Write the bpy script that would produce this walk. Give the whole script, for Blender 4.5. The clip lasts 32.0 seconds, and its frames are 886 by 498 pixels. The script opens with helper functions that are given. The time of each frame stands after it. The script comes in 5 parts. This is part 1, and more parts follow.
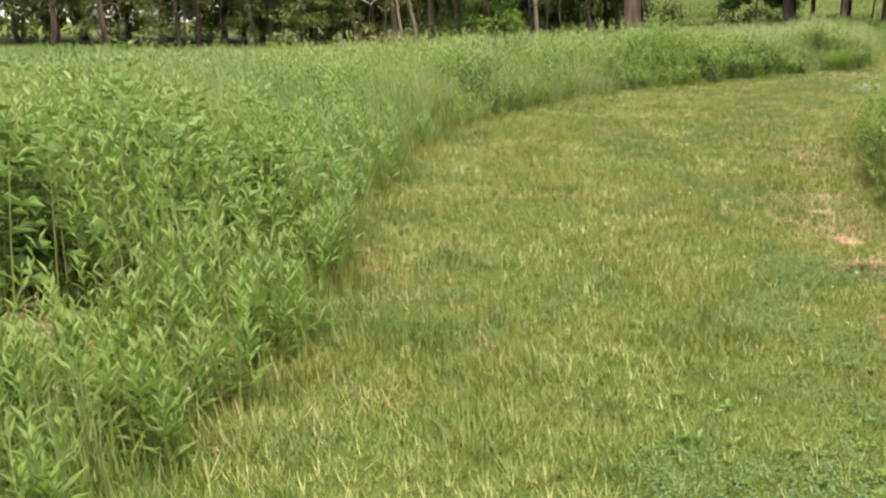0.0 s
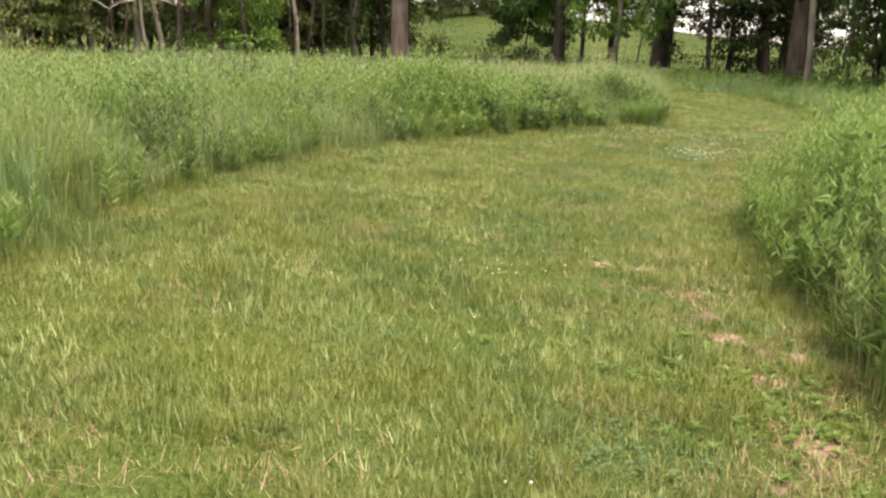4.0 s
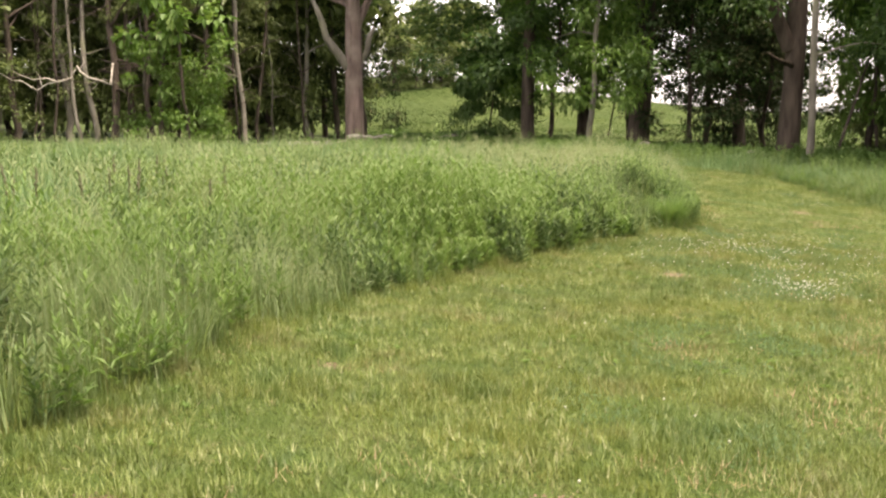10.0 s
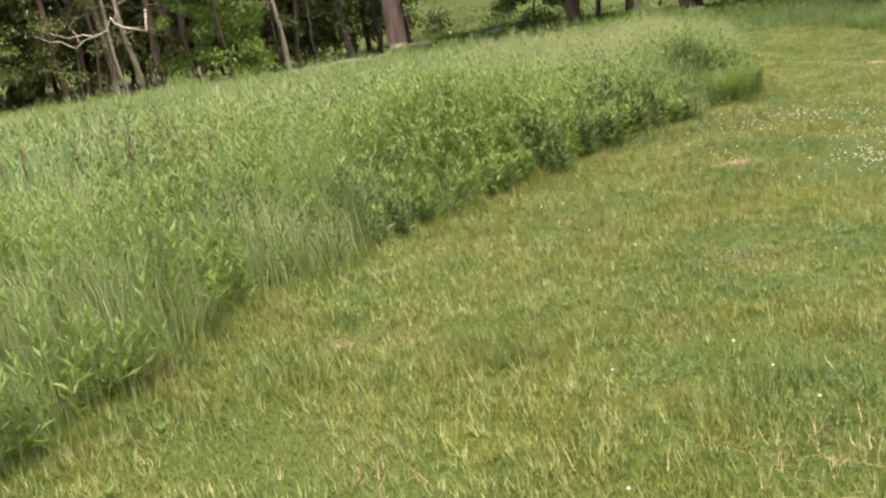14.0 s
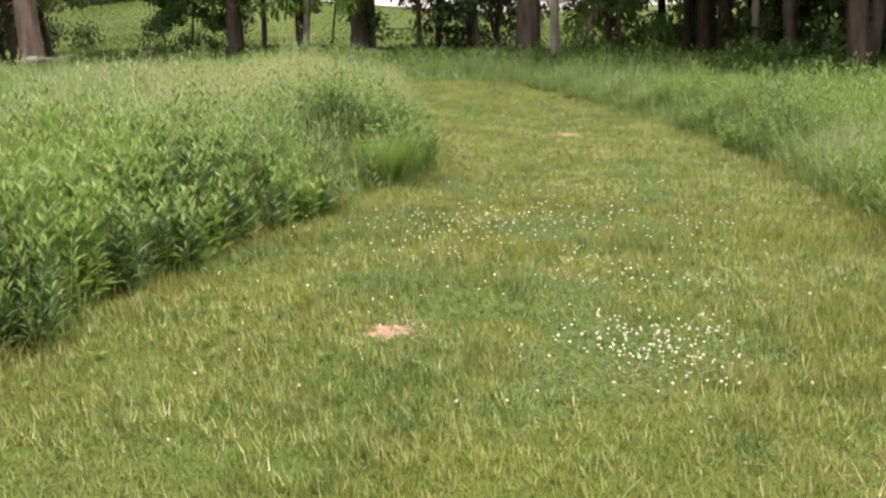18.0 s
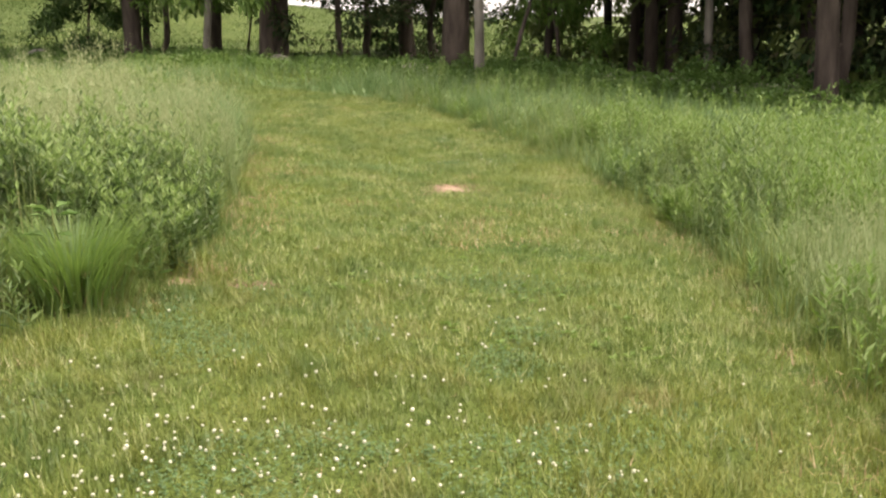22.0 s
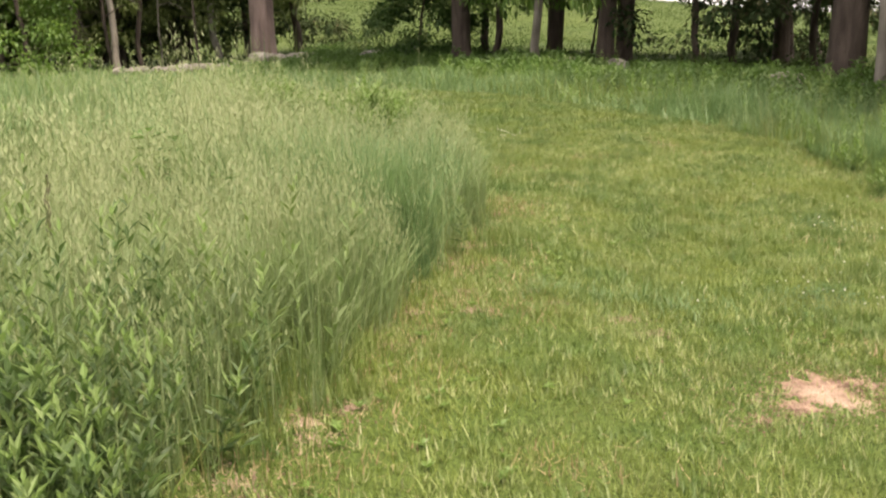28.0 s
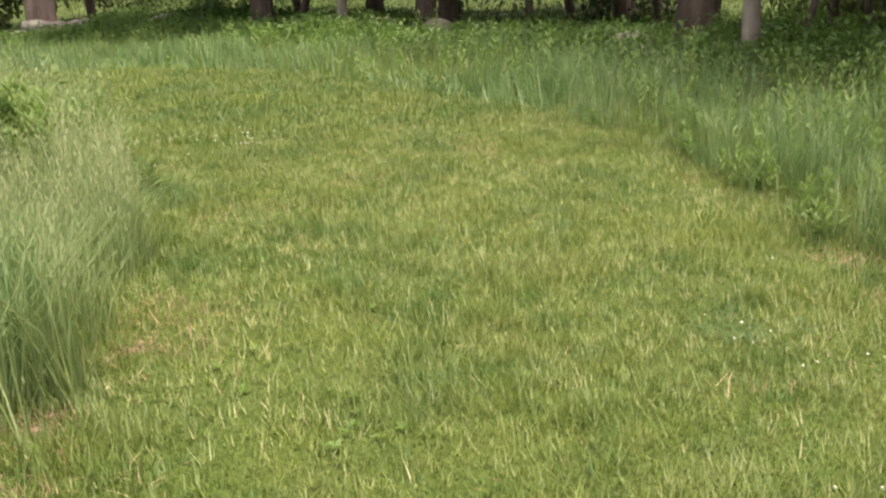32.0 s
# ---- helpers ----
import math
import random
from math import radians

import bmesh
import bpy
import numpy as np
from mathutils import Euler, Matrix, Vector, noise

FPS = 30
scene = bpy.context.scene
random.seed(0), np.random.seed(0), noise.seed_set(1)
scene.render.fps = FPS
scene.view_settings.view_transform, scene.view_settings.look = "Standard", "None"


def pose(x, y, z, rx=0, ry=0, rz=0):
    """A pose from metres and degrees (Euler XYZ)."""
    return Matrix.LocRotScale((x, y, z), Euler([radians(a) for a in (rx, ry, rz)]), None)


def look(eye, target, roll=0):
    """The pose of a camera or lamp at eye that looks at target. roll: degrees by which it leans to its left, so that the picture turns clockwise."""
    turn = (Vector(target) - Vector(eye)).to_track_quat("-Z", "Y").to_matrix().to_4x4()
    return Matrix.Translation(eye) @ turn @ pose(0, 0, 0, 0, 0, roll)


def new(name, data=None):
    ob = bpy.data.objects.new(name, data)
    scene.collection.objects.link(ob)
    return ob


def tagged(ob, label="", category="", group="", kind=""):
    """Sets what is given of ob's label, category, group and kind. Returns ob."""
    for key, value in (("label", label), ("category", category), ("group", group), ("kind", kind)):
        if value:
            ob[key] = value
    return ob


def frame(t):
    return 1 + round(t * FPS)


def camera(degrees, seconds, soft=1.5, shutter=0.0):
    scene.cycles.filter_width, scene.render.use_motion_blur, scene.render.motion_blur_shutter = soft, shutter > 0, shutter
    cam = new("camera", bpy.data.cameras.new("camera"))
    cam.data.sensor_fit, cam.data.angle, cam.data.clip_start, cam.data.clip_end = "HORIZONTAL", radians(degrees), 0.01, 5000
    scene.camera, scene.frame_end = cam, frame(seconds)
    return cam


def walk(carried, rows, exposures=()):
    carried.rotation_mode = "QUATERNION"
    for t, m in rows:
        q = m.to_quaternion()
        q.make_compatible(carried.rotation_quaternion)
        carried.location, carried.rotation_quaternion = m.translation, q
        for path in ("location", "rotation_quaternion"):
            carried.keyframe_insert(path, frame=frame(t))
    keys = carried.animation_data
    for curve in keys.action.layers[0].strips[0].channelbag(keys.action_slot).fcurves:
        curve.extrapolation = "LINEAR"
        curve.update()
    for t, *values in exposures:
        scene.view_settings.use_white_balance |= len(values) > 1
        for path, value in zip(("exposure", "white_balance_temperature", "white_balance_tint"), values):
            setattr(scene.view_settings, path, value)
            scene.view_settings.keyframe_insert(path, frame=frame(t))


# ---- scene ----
cam = camera(48.3, 32.0, 2.35)
PATH = [
    (0, (0.096, -0.046, 1.491), (-0.051, 9.717, -0.674), -3.20),
    (0.5, (0.073, 0.578, 1.534), (0.358, 10.320, -0.708), -2.81),
    (1, (0.247, 1.277, 1.494), (1.505, 10.941, -0.747), -1.92),
    (1.5, (0.556, 1.958, 1.495), (2.922, 11.466, -0.507), -2.36),
    (2, (0.575, 2.633, 1.466), (3.611, 11.970, -0.433), -0.86),
    (2.5, (0.698, 3.077, 1.459), (3.350, 12.489, -0.633), 0.45),
    (3, (0.765, 3.612, 1.517), (2.973, 13.115, -0.679), -1.26),
    (3.5, (0.835, 4.146, 1.554), (3.096, 13.663, -0.523), -0.64),
    (4, (0.888, 4.632, 1.460), (3.121, 14.174, -0.528), 1.03),
    (4.5, (0.994, 5.191, 1.573), (2.668, 14.830, -0.498), -1.89),
    (6.5, (1.312, 7.210, 1.521), (2.326, 16.974, -0.383), -2.27),
    (7, (1.283, 7.654, 1.576), (2.687, 17.386, -0.248), -2.43),
    (7.5, (1.427, 8.188, 1.656), (3.006, 17.915, -0.045), -3.37),
    (8, (1.460, 8.559, 1.653), (3.536, 18.174, -0.145), -3.89),
    (8.5, (1.417, 8.867, 1.722), (4.074, 18.372, 0.110), -0.79),
    (9, (1.409, 8.868, 1.728), (3.776, 18.526, 0.670), 0.48),
    (9.5, (1.455, 8.824, 1.712), (3.744, 18.492, 0.572), 1.03),
    (10, (1.522, 8.885, 1.694), (4.206, 18.431, 0.400), -0.25),
    (10.5, (1.562, 8.922, 1.684), (4.598, 18.343, 0.263), -0.19),
    (11, (1.576, 8.952, 1.677), (4.698, 18.321, 0.101), 0.06),
    (11.5, (1.596, 8.965, 1.673), (4.748, 18.303, -0.021), -0.05),
    (12, (1.600, 8.983, 1.667), (4.749, 18.305, -0.112), -0.28),
    (12.5, (1.528, 9.001, 1.655), (4.381, 18.423, -0.109), -4.10),
    (13, (1.539, 9.056, 1.686), (3.773, 18.600, -0.295), -9.54),
    (13.5, (1.800, 9.387, 1.706), (3.859, 18.932, -0.450), -8.88),
    (14, (2.080, 9.693, 1.756), (3.929, 19.267, -0.466), -9.13),
    (14.5, (2.349, 10.115, 1.769), (4.878, 19.509, -0.547), -8.03),
    (15, (2.601, 10.525, 1.681), (6.264, 19.532, -0.658), -5.47),
    (15.5, (2.866, 10.951, 1.691), (7.843, 19.392, -0.302), -2.81),
    (17.5, (4.014, 13.184, 1.655), (8.912, 21.654, -0.409), -2.62),
    (18, (4.327, 13.596, 1.572), (9.224, 22.023, -0.667), -2.87),
    (18.5, (4.746, 13.998, 1.642), (9.783, 22.373, -0.473), -2.16),
    (19, (5.101, 14.432, 1.645), (10.314, 22.698, -0.475), -3.00),
    (19.5, (5.469, 14.715, 1.587), (10.998, 22.736, -0.668), -3.13),
    (20, (5.874, 14.957, 1.640), (12.056, 22.479, -0.642), -3.20),
    (20.5, (6.192, 15.277, 1.617), (12.521, 22.638, -0.788), 1.43),
    (21, (6.526, 15.591, 1.540), (12.629, 23.150, -0.830), 0.29),
    (21.5, (6.946, 15.895, 1.562), (12.433, 23.980, -0.567), -1.61),
    (22, (7.313, 16.265, 1.564), (12.618, 24.452, -0.638), -1.10),
    (22.5, (7.743, 16.538, 1.495), (13.174, 24.562, -0.974), -1.59),
    (23, (8.058, 16.806, 1.597), (13.498, 24.800, -0.951), -1.85),
    (23.5, (8.357, 17.221, 1.594), (13.170, 25.626, -0.896), 0.15),
    (24, (8.692, 17.551, 1.532), (12.855, 26.276, -1.021), -1.85),
    (24.5, (8.970, 17.857, 1.564), (12.931, 26.686, -0.959), -2.18),
    (25, (9.216, 18.350, 1.559), (12.739, 27.342, -1.039), -1.25),
    (25.5, (9.464, 18.750, 1.501), (12.802, 27.818, -1.074), -1.53),
    (27.5, (10.121, 20.326, 1.546), (12.822, 29.606, -1.019), -0.69),
    (28, (10.210, 20.716, 1.587), (12.226, 30.271, -0.561), -1.52),
    (28.5, (10.517, 21.112, 1.563), (12.945, 30.583, -0.539), -3.16),
    (29, (10.992, 21.721, 1.507), (14.627, 30.821, -0.484), -1.23),
    (29.5, (11.229, 22.228, 1.471), (15.244, 31.159, -0.557), 0.67),
    (30, (11.477, 22.614, 1.417), (15.464, 31.500, -0.853), 0.69),
    (30.5, (11.684, 23.030, 1.479), (15.467, 31.986, -0.861), -2.20),
    (31, (11.782, 23.502, 1.508), (15.244, 32.577, -0.871), -2.14),
    (31.5, (11.987, 23.940, 1.441), (15.418, 32.976, -1.126), -1.76),
    (32, (12.166, 24.347, 1.513), (15.541, 33.397, -1.074), -2.70),
]
walk(cam, [(t, look(eye, target, roll)) for t, eye, target, roll in PATH], [(0, 2.16, 7650, 12), (3, 2.1, 7450, 18), (6.5, 2.1, 7450, 18), (9, 2.24, 7500, 19), (15, 2.12, 7400, 19), (20, 2.12, 7300, 18), (25, 2.12, 7350, 20), (27.5, 2.12, 7300, 19), (29, 2.18, 7300, 20), (32, 2.18, 7250, 18)])

# ---- world, sun, exposure ----
world = bpy.data.worlds.new("overcast_sky")
scene.world = world
world.use_nodes = True
wn, wl = world.node_tree.nodes, world.node_tree.links
sky = wn.new("ShaderNodeTexSky")
sky.sky_type = "NISHITA"
sky.sun_disc = False
sky.sun_elevation, sky.sun_rotation = radians(73), radians(138)
sky.air_density, sky.dust_density, sky.ozone_density = 1.0, 1.6, 1.0
veil = wn.new("ShaderNodeHueSaturation")
veil.inputs["Saturation"].default_value = 0.15
wl.new(sky.outputs["Color"], veil.inputs["Color"])
wn["Background"].inputs["Strength"].default_value = 0.12
wl.new(veil.outputs["Color"], wn["Background"].inputs["Color"])

sun = new("sun", bpy.data.lights.new("sun", "SUN"))
sun.data.energy, sun.data.angle, sun.data.color = 2.1, radians(16), (1.0, 0.93, 0.8)
sun.matrix_world = look((0, 0, 40), (-8, 9, 0))
rng = np.random.default_rng(7)


# ---- plan: path edges, wall line, ground height ----
EDGE_INNER = np.array([(-1.7, -9), (-1.4, -3), (-1.15, 1), (-0.85, 3), (-0.55, 4.4), (-0.55, 6.5), (-0.28, 9.7), (0.35, 12.2), (1.3, 14.1), (2.06, 15.25),
    (3.45, 16.85), (5.0, 18.3), (7.0, 20.1), (8.3, 21.2), (9.1, 21.9), (9.95, 23.4), (10.8, 25.3), (11.6, 26.8), (12.1, 28.0), (12.45, 29.5), (12.55, 31.2),
    (12.55, 34.0), (11.2, 37.2), (8.6, 40.2), (5.0, 42.4), (-2, 44.0), (-12, 44.5)])
EDGE_OUTER = np.array([(1.7, -9), (2.0, -3), (2.3, 1), (2.8, 4.4), (3.07, 6.1), (3.44, 7.8), (4.32, 10.1), (5.2, 12.1), (6.4, 13.4), (7.4, 14.4), (8.7, 15.8),
    (10.2, 17.5), (11.4, 19.1), (12.45, 20.6), (13.5, 22.1), (14.6, 24.2), (15.35, 26.4), (16.0, 28.3), (16.35, 29.6), (16.6, 31.2), (16.6, 33.2),
    (15.85, 35.9), (14.8, 38.1), (13.0, 41.0), (10.8, 43.6), (7.0, 46.0), (-2, 48.0), (-12, 48.5)])
WALL_FROM, ALONG, ACROSS = np.array((23.7, 28.1)), np.array((-0.314, 0.949)), np.array((0.949, 0.314))


def vnoise(x, y, size, seed=0):
    """Smooth value noise in 0..1 over the plane, with cells of that size."""
    u, v = np.asarray(x, float) / size + 37.1 * seed, np.asarray(y, float) / size + 17.7 * seed
    i, j = np.floor(u).astype(np.int64), np.floor(v).astype(np.int64)
    fu, fv = u - i, v - j
    fu, fv = fu * fu * (3 - 2 * fu), fv * fv * (3 - 2 * fv)

    def cell(a, b):
        h = (a * 374761393 + b * 668265263 + seed * 974711) & 0x7FFFFFFF
        h = ((h ^ (h >> 13)) * 1274126177) & 0x7FFFFFFF
        return ((h ^ (h >> 16)) & 0xFFFF) / 65535.0

    return (cell(i, j) * (1 - fu) + cell(i + 1, j) * fu) * (1 - fv) + (cell(i, j + 1) * (1 - fu) + cell(i + 1, j + 1) * fu) * fv


def line_gap(x, y, line):
    """Distance from points to a polyline."""
    best = np.full(np.shape(x), 1e9)
    for (ax, ay), (bx, by) in zip(line[:-1], line[1:]):
        dx, dy = bx - ax, by - ay
        t = np.clip(((x - ax) * dx + (y - ay) * dy) / (dx * dx + dy * dy), 0, 1)
        best = np.minimum(best, np.hypot(x - ax - t * dx, y - ay - t * dy))
    return best


def in_ring(x, y, ring):
    inside = np.zeros(np.shape(x), bool)
    for (ax, ay), (bx, by) in zip(ring, np.roll(ring, -1, 0)):
        if ay != by:
            inside ^= ((ay > y) != (by > y)) & (x < (bx - ax) * (y - ay) / (by - ay) + ax)
    return inside


LAWN_RING = np.concatenate([EDGE_INNER, EDGE_OUTER[::-1]])
INNER_RING = np.concatenate([EDGE_INNER, np.array([(-70, 44.5), (-70, -9)])])


def wall_coords(x, y):
    px, py = np.asarray(x) - WALL_FROM[0], np.asarray(y) - WALL_FROM[1]
    return px * ALONG[0] + py * ALONG[1], px * ACROSS[0] + py * ACROSS[1]


def smooth(a, b, v):
    t = np.clip((v - a) / (b - a), 0, 1)
    return t * t * (3 - 2 * t)


def ground_z(x, y):
    """Height of the ground: falling gently towards the wall, dipping at the far left, a long hill beyond the wall."""
    x, y = np.asarray(x, float), np.asarray(y, float)
    s, n = wall_coords(x, y)
    by_wall = np.interp(s, [-60, 0, 12, 30, 40], [0.9, 0.4, 0.35, 0.05, 0.0])
    z = by_wall * smooth(-11, -0.5, n)
    z = z - 0.95 * smooth(5, 30, -0.906 * (x + 1) + 0.423 * (y - 2)) - 0.22 * smooth(31, 42, y) * smooth(15, 7, x) - 0.5 * smooth(36, 50, y) * smooth(19, 11, x)
    z = z + 0.045 * np.clip(n - 5, 0, 80) * smooth(5, 30, n) + 0.08 * np.clip(s - 45, 0, 90) * smooth(2, 18, n) * smooth(85, 35, n) + 0.008 * np.clip(n - 85, 0, 200)
    z = z - 0.06 * np.clip(x, -60, 90) + 0.03 * np.clip(y, -30, 130)
    z = z + 0.07 * (vnoise(x, y, 3.1, 3) - 0.5) * smooth(0.5, 4, np.abs(line_gap(x, y, LAWN_RING))) + 0.03 * (vnoise(x, y, 1.1, 4) - 0.5)
    return z


# ---- materials ----
def nodes_of(name, rough=0.6, gloss=0.15):
    mat = bpy.data.materials.new(name)
    mat.use_nodes = True
    nt = mat.node_tree
    shader = nt.nodes["Principled BSDF"]
    shader.inputs["Roughness"].default_value = rough
    shader.inputs["Specular IOR Level"].default_value = gloss
    return mat, nt.nodes, nt.links, shader


def ramp(nodes, stops):
    node = nodes.new("ShaderNodeValToRGB")
    while len(node.color_ramp.elements) < len(stops):
        node.color_ramp.elements.new(0.5)
    for el, (pos, col) in zip(node.color_ramp.elements, stops):
        el.position, el.color = pos, (*col, 1)
    return node


def noise_node(nodes, links, size, detail=3.0, coords="Object"):
    where = nodes.new("ShaderNodeTexCoord")
    tex = nodes.new("ShaderNodeTexNoise")
    tex.inputs["Scale"].default_value, tex.inputs["Detail"].default_value = 1.0 / size, detail
    links.new(where.outputs[coords], tex.inputs["Vector"])
    return tex


def mixed(nodes, links, fac, a, b, mode="MIX"):
    node = nodes.new("ShaderNodeMix")
    node.data_type, node.blend_type = "RGBA", mode
    for socket, value in ((node.inputs[0], fac), (node.inputs[6], a), (node.inputs[7], b)):
        if isinstance(value, (int, float)):
            socket.default_value = value
        elif isinstance(value, tuple):
            socket.default_value = (*value, 1)
        else:
            links.new(value, socket)
    return node.outputs[2]


def leaf_material(name, shades, patch, patch_size=1.6, glow=0.35, rough=0.55, patch_amount=0.8, flecks=(), blend=0.55):
    """Leaves or blades: shades vary from blade to blade, patch colours over the ground; some light passes through."""
    mat, nodes, links, shader = nodes_of(name, rough, 0.46 if rough < 0.9 else 0.1)
    geo = nodes.new("ShaderNodeNewGeometry")
    own = ramp(nodes, shades)
    links.new(geo.outputs["Random Per Island"], own.inputs["Fac"])
    tex = noise_node(nodes, links, patch_size, 3.0)
    span = nodes.new("ShaderNodeMapRange")
    span.inputs["From Min"].default_value, span.inputs["From Max"].default_value = 0.38, 0.62
    span.inputs["To Max"].default_value = patch_amount
    links.new(tex.outputs["Fac"], span.inputs["Value"])
    tint = mixed(nodes, links, span.outputs["Result"], own.outputs["Color"], patch)
    colour = mixed(nodes, links, blend, own.outputs["Color"], tint)
    for fleck in flecks:
        spots = noise_node(nodes, links, fleck[0], 2.0)
        low = fleck[3] if len(fleck) > 3 else 0.46
        cut = ramp(nodes, [(low, (0, 0, 0)), (low + 0.18, (fleck[2],) * 3)])
        links.new(spots.outputs["Fac"], cut.inputs["Fac"])
        colour = mixed(nodes, links, cut.outputs["Color"], colour, fleck[1])
    links.new(colour, shader.inputs["Base Color"])
    thin = nodes.new("ShaderNodeBsdfTranslucent")
    links.new(colour, thin.inputs["Color"])
    mix = nodes.new("ShaderNodeMixShader")
    mix.inputs["Fac"].default_value = glow
    links.new(shader.outputs["BSDF"], mix.inputs[1])
    links.new(thin.outputs["BSDF"], mix.inputs[2])
    links.new(mix.outputs["Shader"], nodes["Material Output"].inputs["Surface"])
    return mat


def rough_material(name, dark, light, size, bump=0.4, rough=0.9, stretch=None, stain=None):
    mat, nodes, links, shader = nodes_of(name, rough)
    tex = noise_node(nodes, links, size, 6.0)
    fine = noise_node(nodes, links, size * 0.17, 4.0)
    if stretch:
        where = nodes.new("ShaderNodeTexCoord")
        maps = nodes.new("ShaderNodeMapping")
        maps.inputs["Scale"].default_value = stretch
        links.new(where.outputs["Object"], maps.inputs["Vector"])
        for t in (tex, fine):
            links.new(maps.outputs["Vector"], t.inputs["Vector"])
    own = ramp(nodes, [(0.3, dark), (0.7, light)])
    links.new(tex.outputs["Fac"], own.inputs["Fac"])
    colour = own.outputs["Color"]
    if stain:
        blot = noise_node(nodes, links, size * 5, 3.0)
        cut = ramp(nodes, [(0.5, (0, 0, 0)), (0.66, (0.8, 0.8, 0.8))])
        links.new(blot.outputs["Fac"], cut.inputs["Fac"])
        colour = mixed(nodes, links, cut.outputs["Color"], colour, stain)
    colour = mixed(nodes, links, fine.outputs["Fac"], colour, (0.5, 0.5, 0.5), "OVERLAY")
    links.new(colour, shader.inputs["Base Color"])
    relief = nodes.new("ShaderNodeBump")
    relief.inputs["Strength"].default_value, relief.inputs["Distance"].default_value = bump, size * 0.3
    links.new(fine.outputs["Fac"], relief.inputs["Height"])
    links.new(relief.outputs["Normal"], shader.inputs["Normal"])
    return mat


LAWN = leaf_material("lawn_blade", [(0.0, (0.086, 0.126, 0.022)), (0.45, (0.121, 0.155, 0.029)), (0.85, (0.155, 0.181, 0.04)), (0.99, (0.26, 0.26, 0.11))], (0.055, 0.12, 0.024), 0.7, flecks=((0.13, (0.15, 0.183, 0.036), 0.8), (0.55, (0.163, 0.184, 0.044), 0.5), (0.34, (0.07, 0.124, 0.028), 0.5), (1.5, (0.17, 0.193, 0.036), 0.6), (0.24, (0.052, 0.1, 0.022), 0.75, 0.52), (0.5, (0.2, 0.176, 0.075), 0.55, 0.55), (0.9, (0.062, 0.118, 0.03), 0.5, 0.52)), blend=0.8)
LAWN_GREEN = leaf_material("green_lawn_blade", [(0.0, (0.084, 0.138, 0.025)), (0.45, (0.12, 0.172, 0.034)), (0.85, (0.158, 0.2, 0.046)), (0.99, (0.3, 0.3, 0.13))], (0.07, 0.142, 0.028), 0.7, flecks=((0.13, (0.16, 0.205, 0.041), 0.8), (0.55, (0.17, 0.207, 0.046), 0.45), (0.34, (0.068, 0.136, 0.031), 0.5), (1.5, (0.17, 0.216, 0.041), 0.6), (0.24, (0.055, 0.112, 0.025), 0.75, 0.52), (0.5, (0.2, 0.2, 0.085), 0.35, 0.56), (0.85, (0.066, 0.128, 0.034), 0.6, 0.5), (0.62, (0.19, 0.235, 0.075), 0.6, 0.54)), blend=0.8)
# coarse tufts; the palest shades paint the highlights that blades catch
LAWN_TUFT = leaf_material("highlit_lawn_tuft", [(0.0, (0.12, 0.17, 0.032)), (0.45, (0.21, 0.26, 0.068)), (0.8, (0.34, 0.37, 0.165)), (1.0, (0.45, 0.43, 0.26))], (0.12, 0.19, 0.04), 0.6)
BROAD = leaf_material("broad_weed_leaf", [(0.0, (0.06, 0.122, 0.026)), (0.6, (0.082, 0.152, 0.034)), (1.0, (0.11, 0.185, 0.048))], (0.07, 0.135, 0.03), 0.6, 0.4, 0.75)
# leaf colour lowered to include the shade that wall trees throw on the brush
BRUSH_LEAF = leaf_material("brush_leaf", [(0.0, (0.06, 0.125, 0.024)), (0.6, (0.082, 0.158, 0.031)), (1.0, (0.11, 0.19, 0.043))], (0.058, 0.118, 0.024), 0.7, 0.42)
# the dark patch colour paints shadow pockets between fresh leaf clumps
FRESH = leaf_material("fresh_forb_leaf", [(0.0, (0.096, 0.176, 0.03)), (0.5, (0.124, 0.21, 0.04)), (1.0, (0.16, 0.246, 0.058))], (0.072, 0.145, 0.024), 0.5, 0.45)
CLOVER = leaf_material("clover_leaf", [(0.0, (0.052, 0.115, 0.04)), (1.0, (0.088, 0.157, 0.056))], (0.062, 0.128, 0.044), 0.5)
STRAW = leaf_material("dry_straw", [(0.0, (0.25, 0.165, 0.09)), (0.6, (0.36, 0.27, 0.15)), (1.0, (0.47, 0.37, 0.23))], (0.28, 0.175, 0.11), 0.3)
# here too the darker patches stand for shadow between clumps
FORB = leaf_material("forb_leaf", [(0.0, (0.1, 0.165, 0.037)), (0.5, (0.132, 0.2, 0.049)), (1.0, (0.17, 0.233, 0.068))], (0.075, 0.13, 0.028), 0.5, 0.45)
DARK_FORB = leaf_material("dark_forb_leaf", [(0.0, (0.052, 0.1, 0.024)), (0.6, (0.072, 0.125, 0.031)), (1.0, (0.105, 0.16, 0.043))], (0.055, 0.105, 0.027), 0.6, 0.4)
# young leaves, paler by nature, with the light on plant tops put into the colour
LIT_TIP = leaf_material("young_lit_forb_tip", [(0.0, (0.132, 0.218, 0.052)), (0.6, (0.168, 0.255, 0.072)), (1.0, (0.22, 0.3, 0.11))], (0.125, 0.2, 0.05), 0.9, 0.5)
STEM = leaf_material("plant_stem", [(0.0, (0.11, 0.155, 0.035)), (0.6, (0.165, 0.2, 0.06)), (1.0, (0.25, 0.25, 0.11))], (0.12, 0.16, 0.045), 1.0, 0.1)
TALL_GRASS = leaf_material("tall_grass_blade", [(0.0, (0.1, 0.158, 0.033)), (0.5, (0.145, 0.195, 0.044)), (0.93, (0.18, 0.215, 0.06)), (1.0, (0.3, 0.28, 0.14))], (0.13, 0.19, 0.034), 2.2, 0.42)
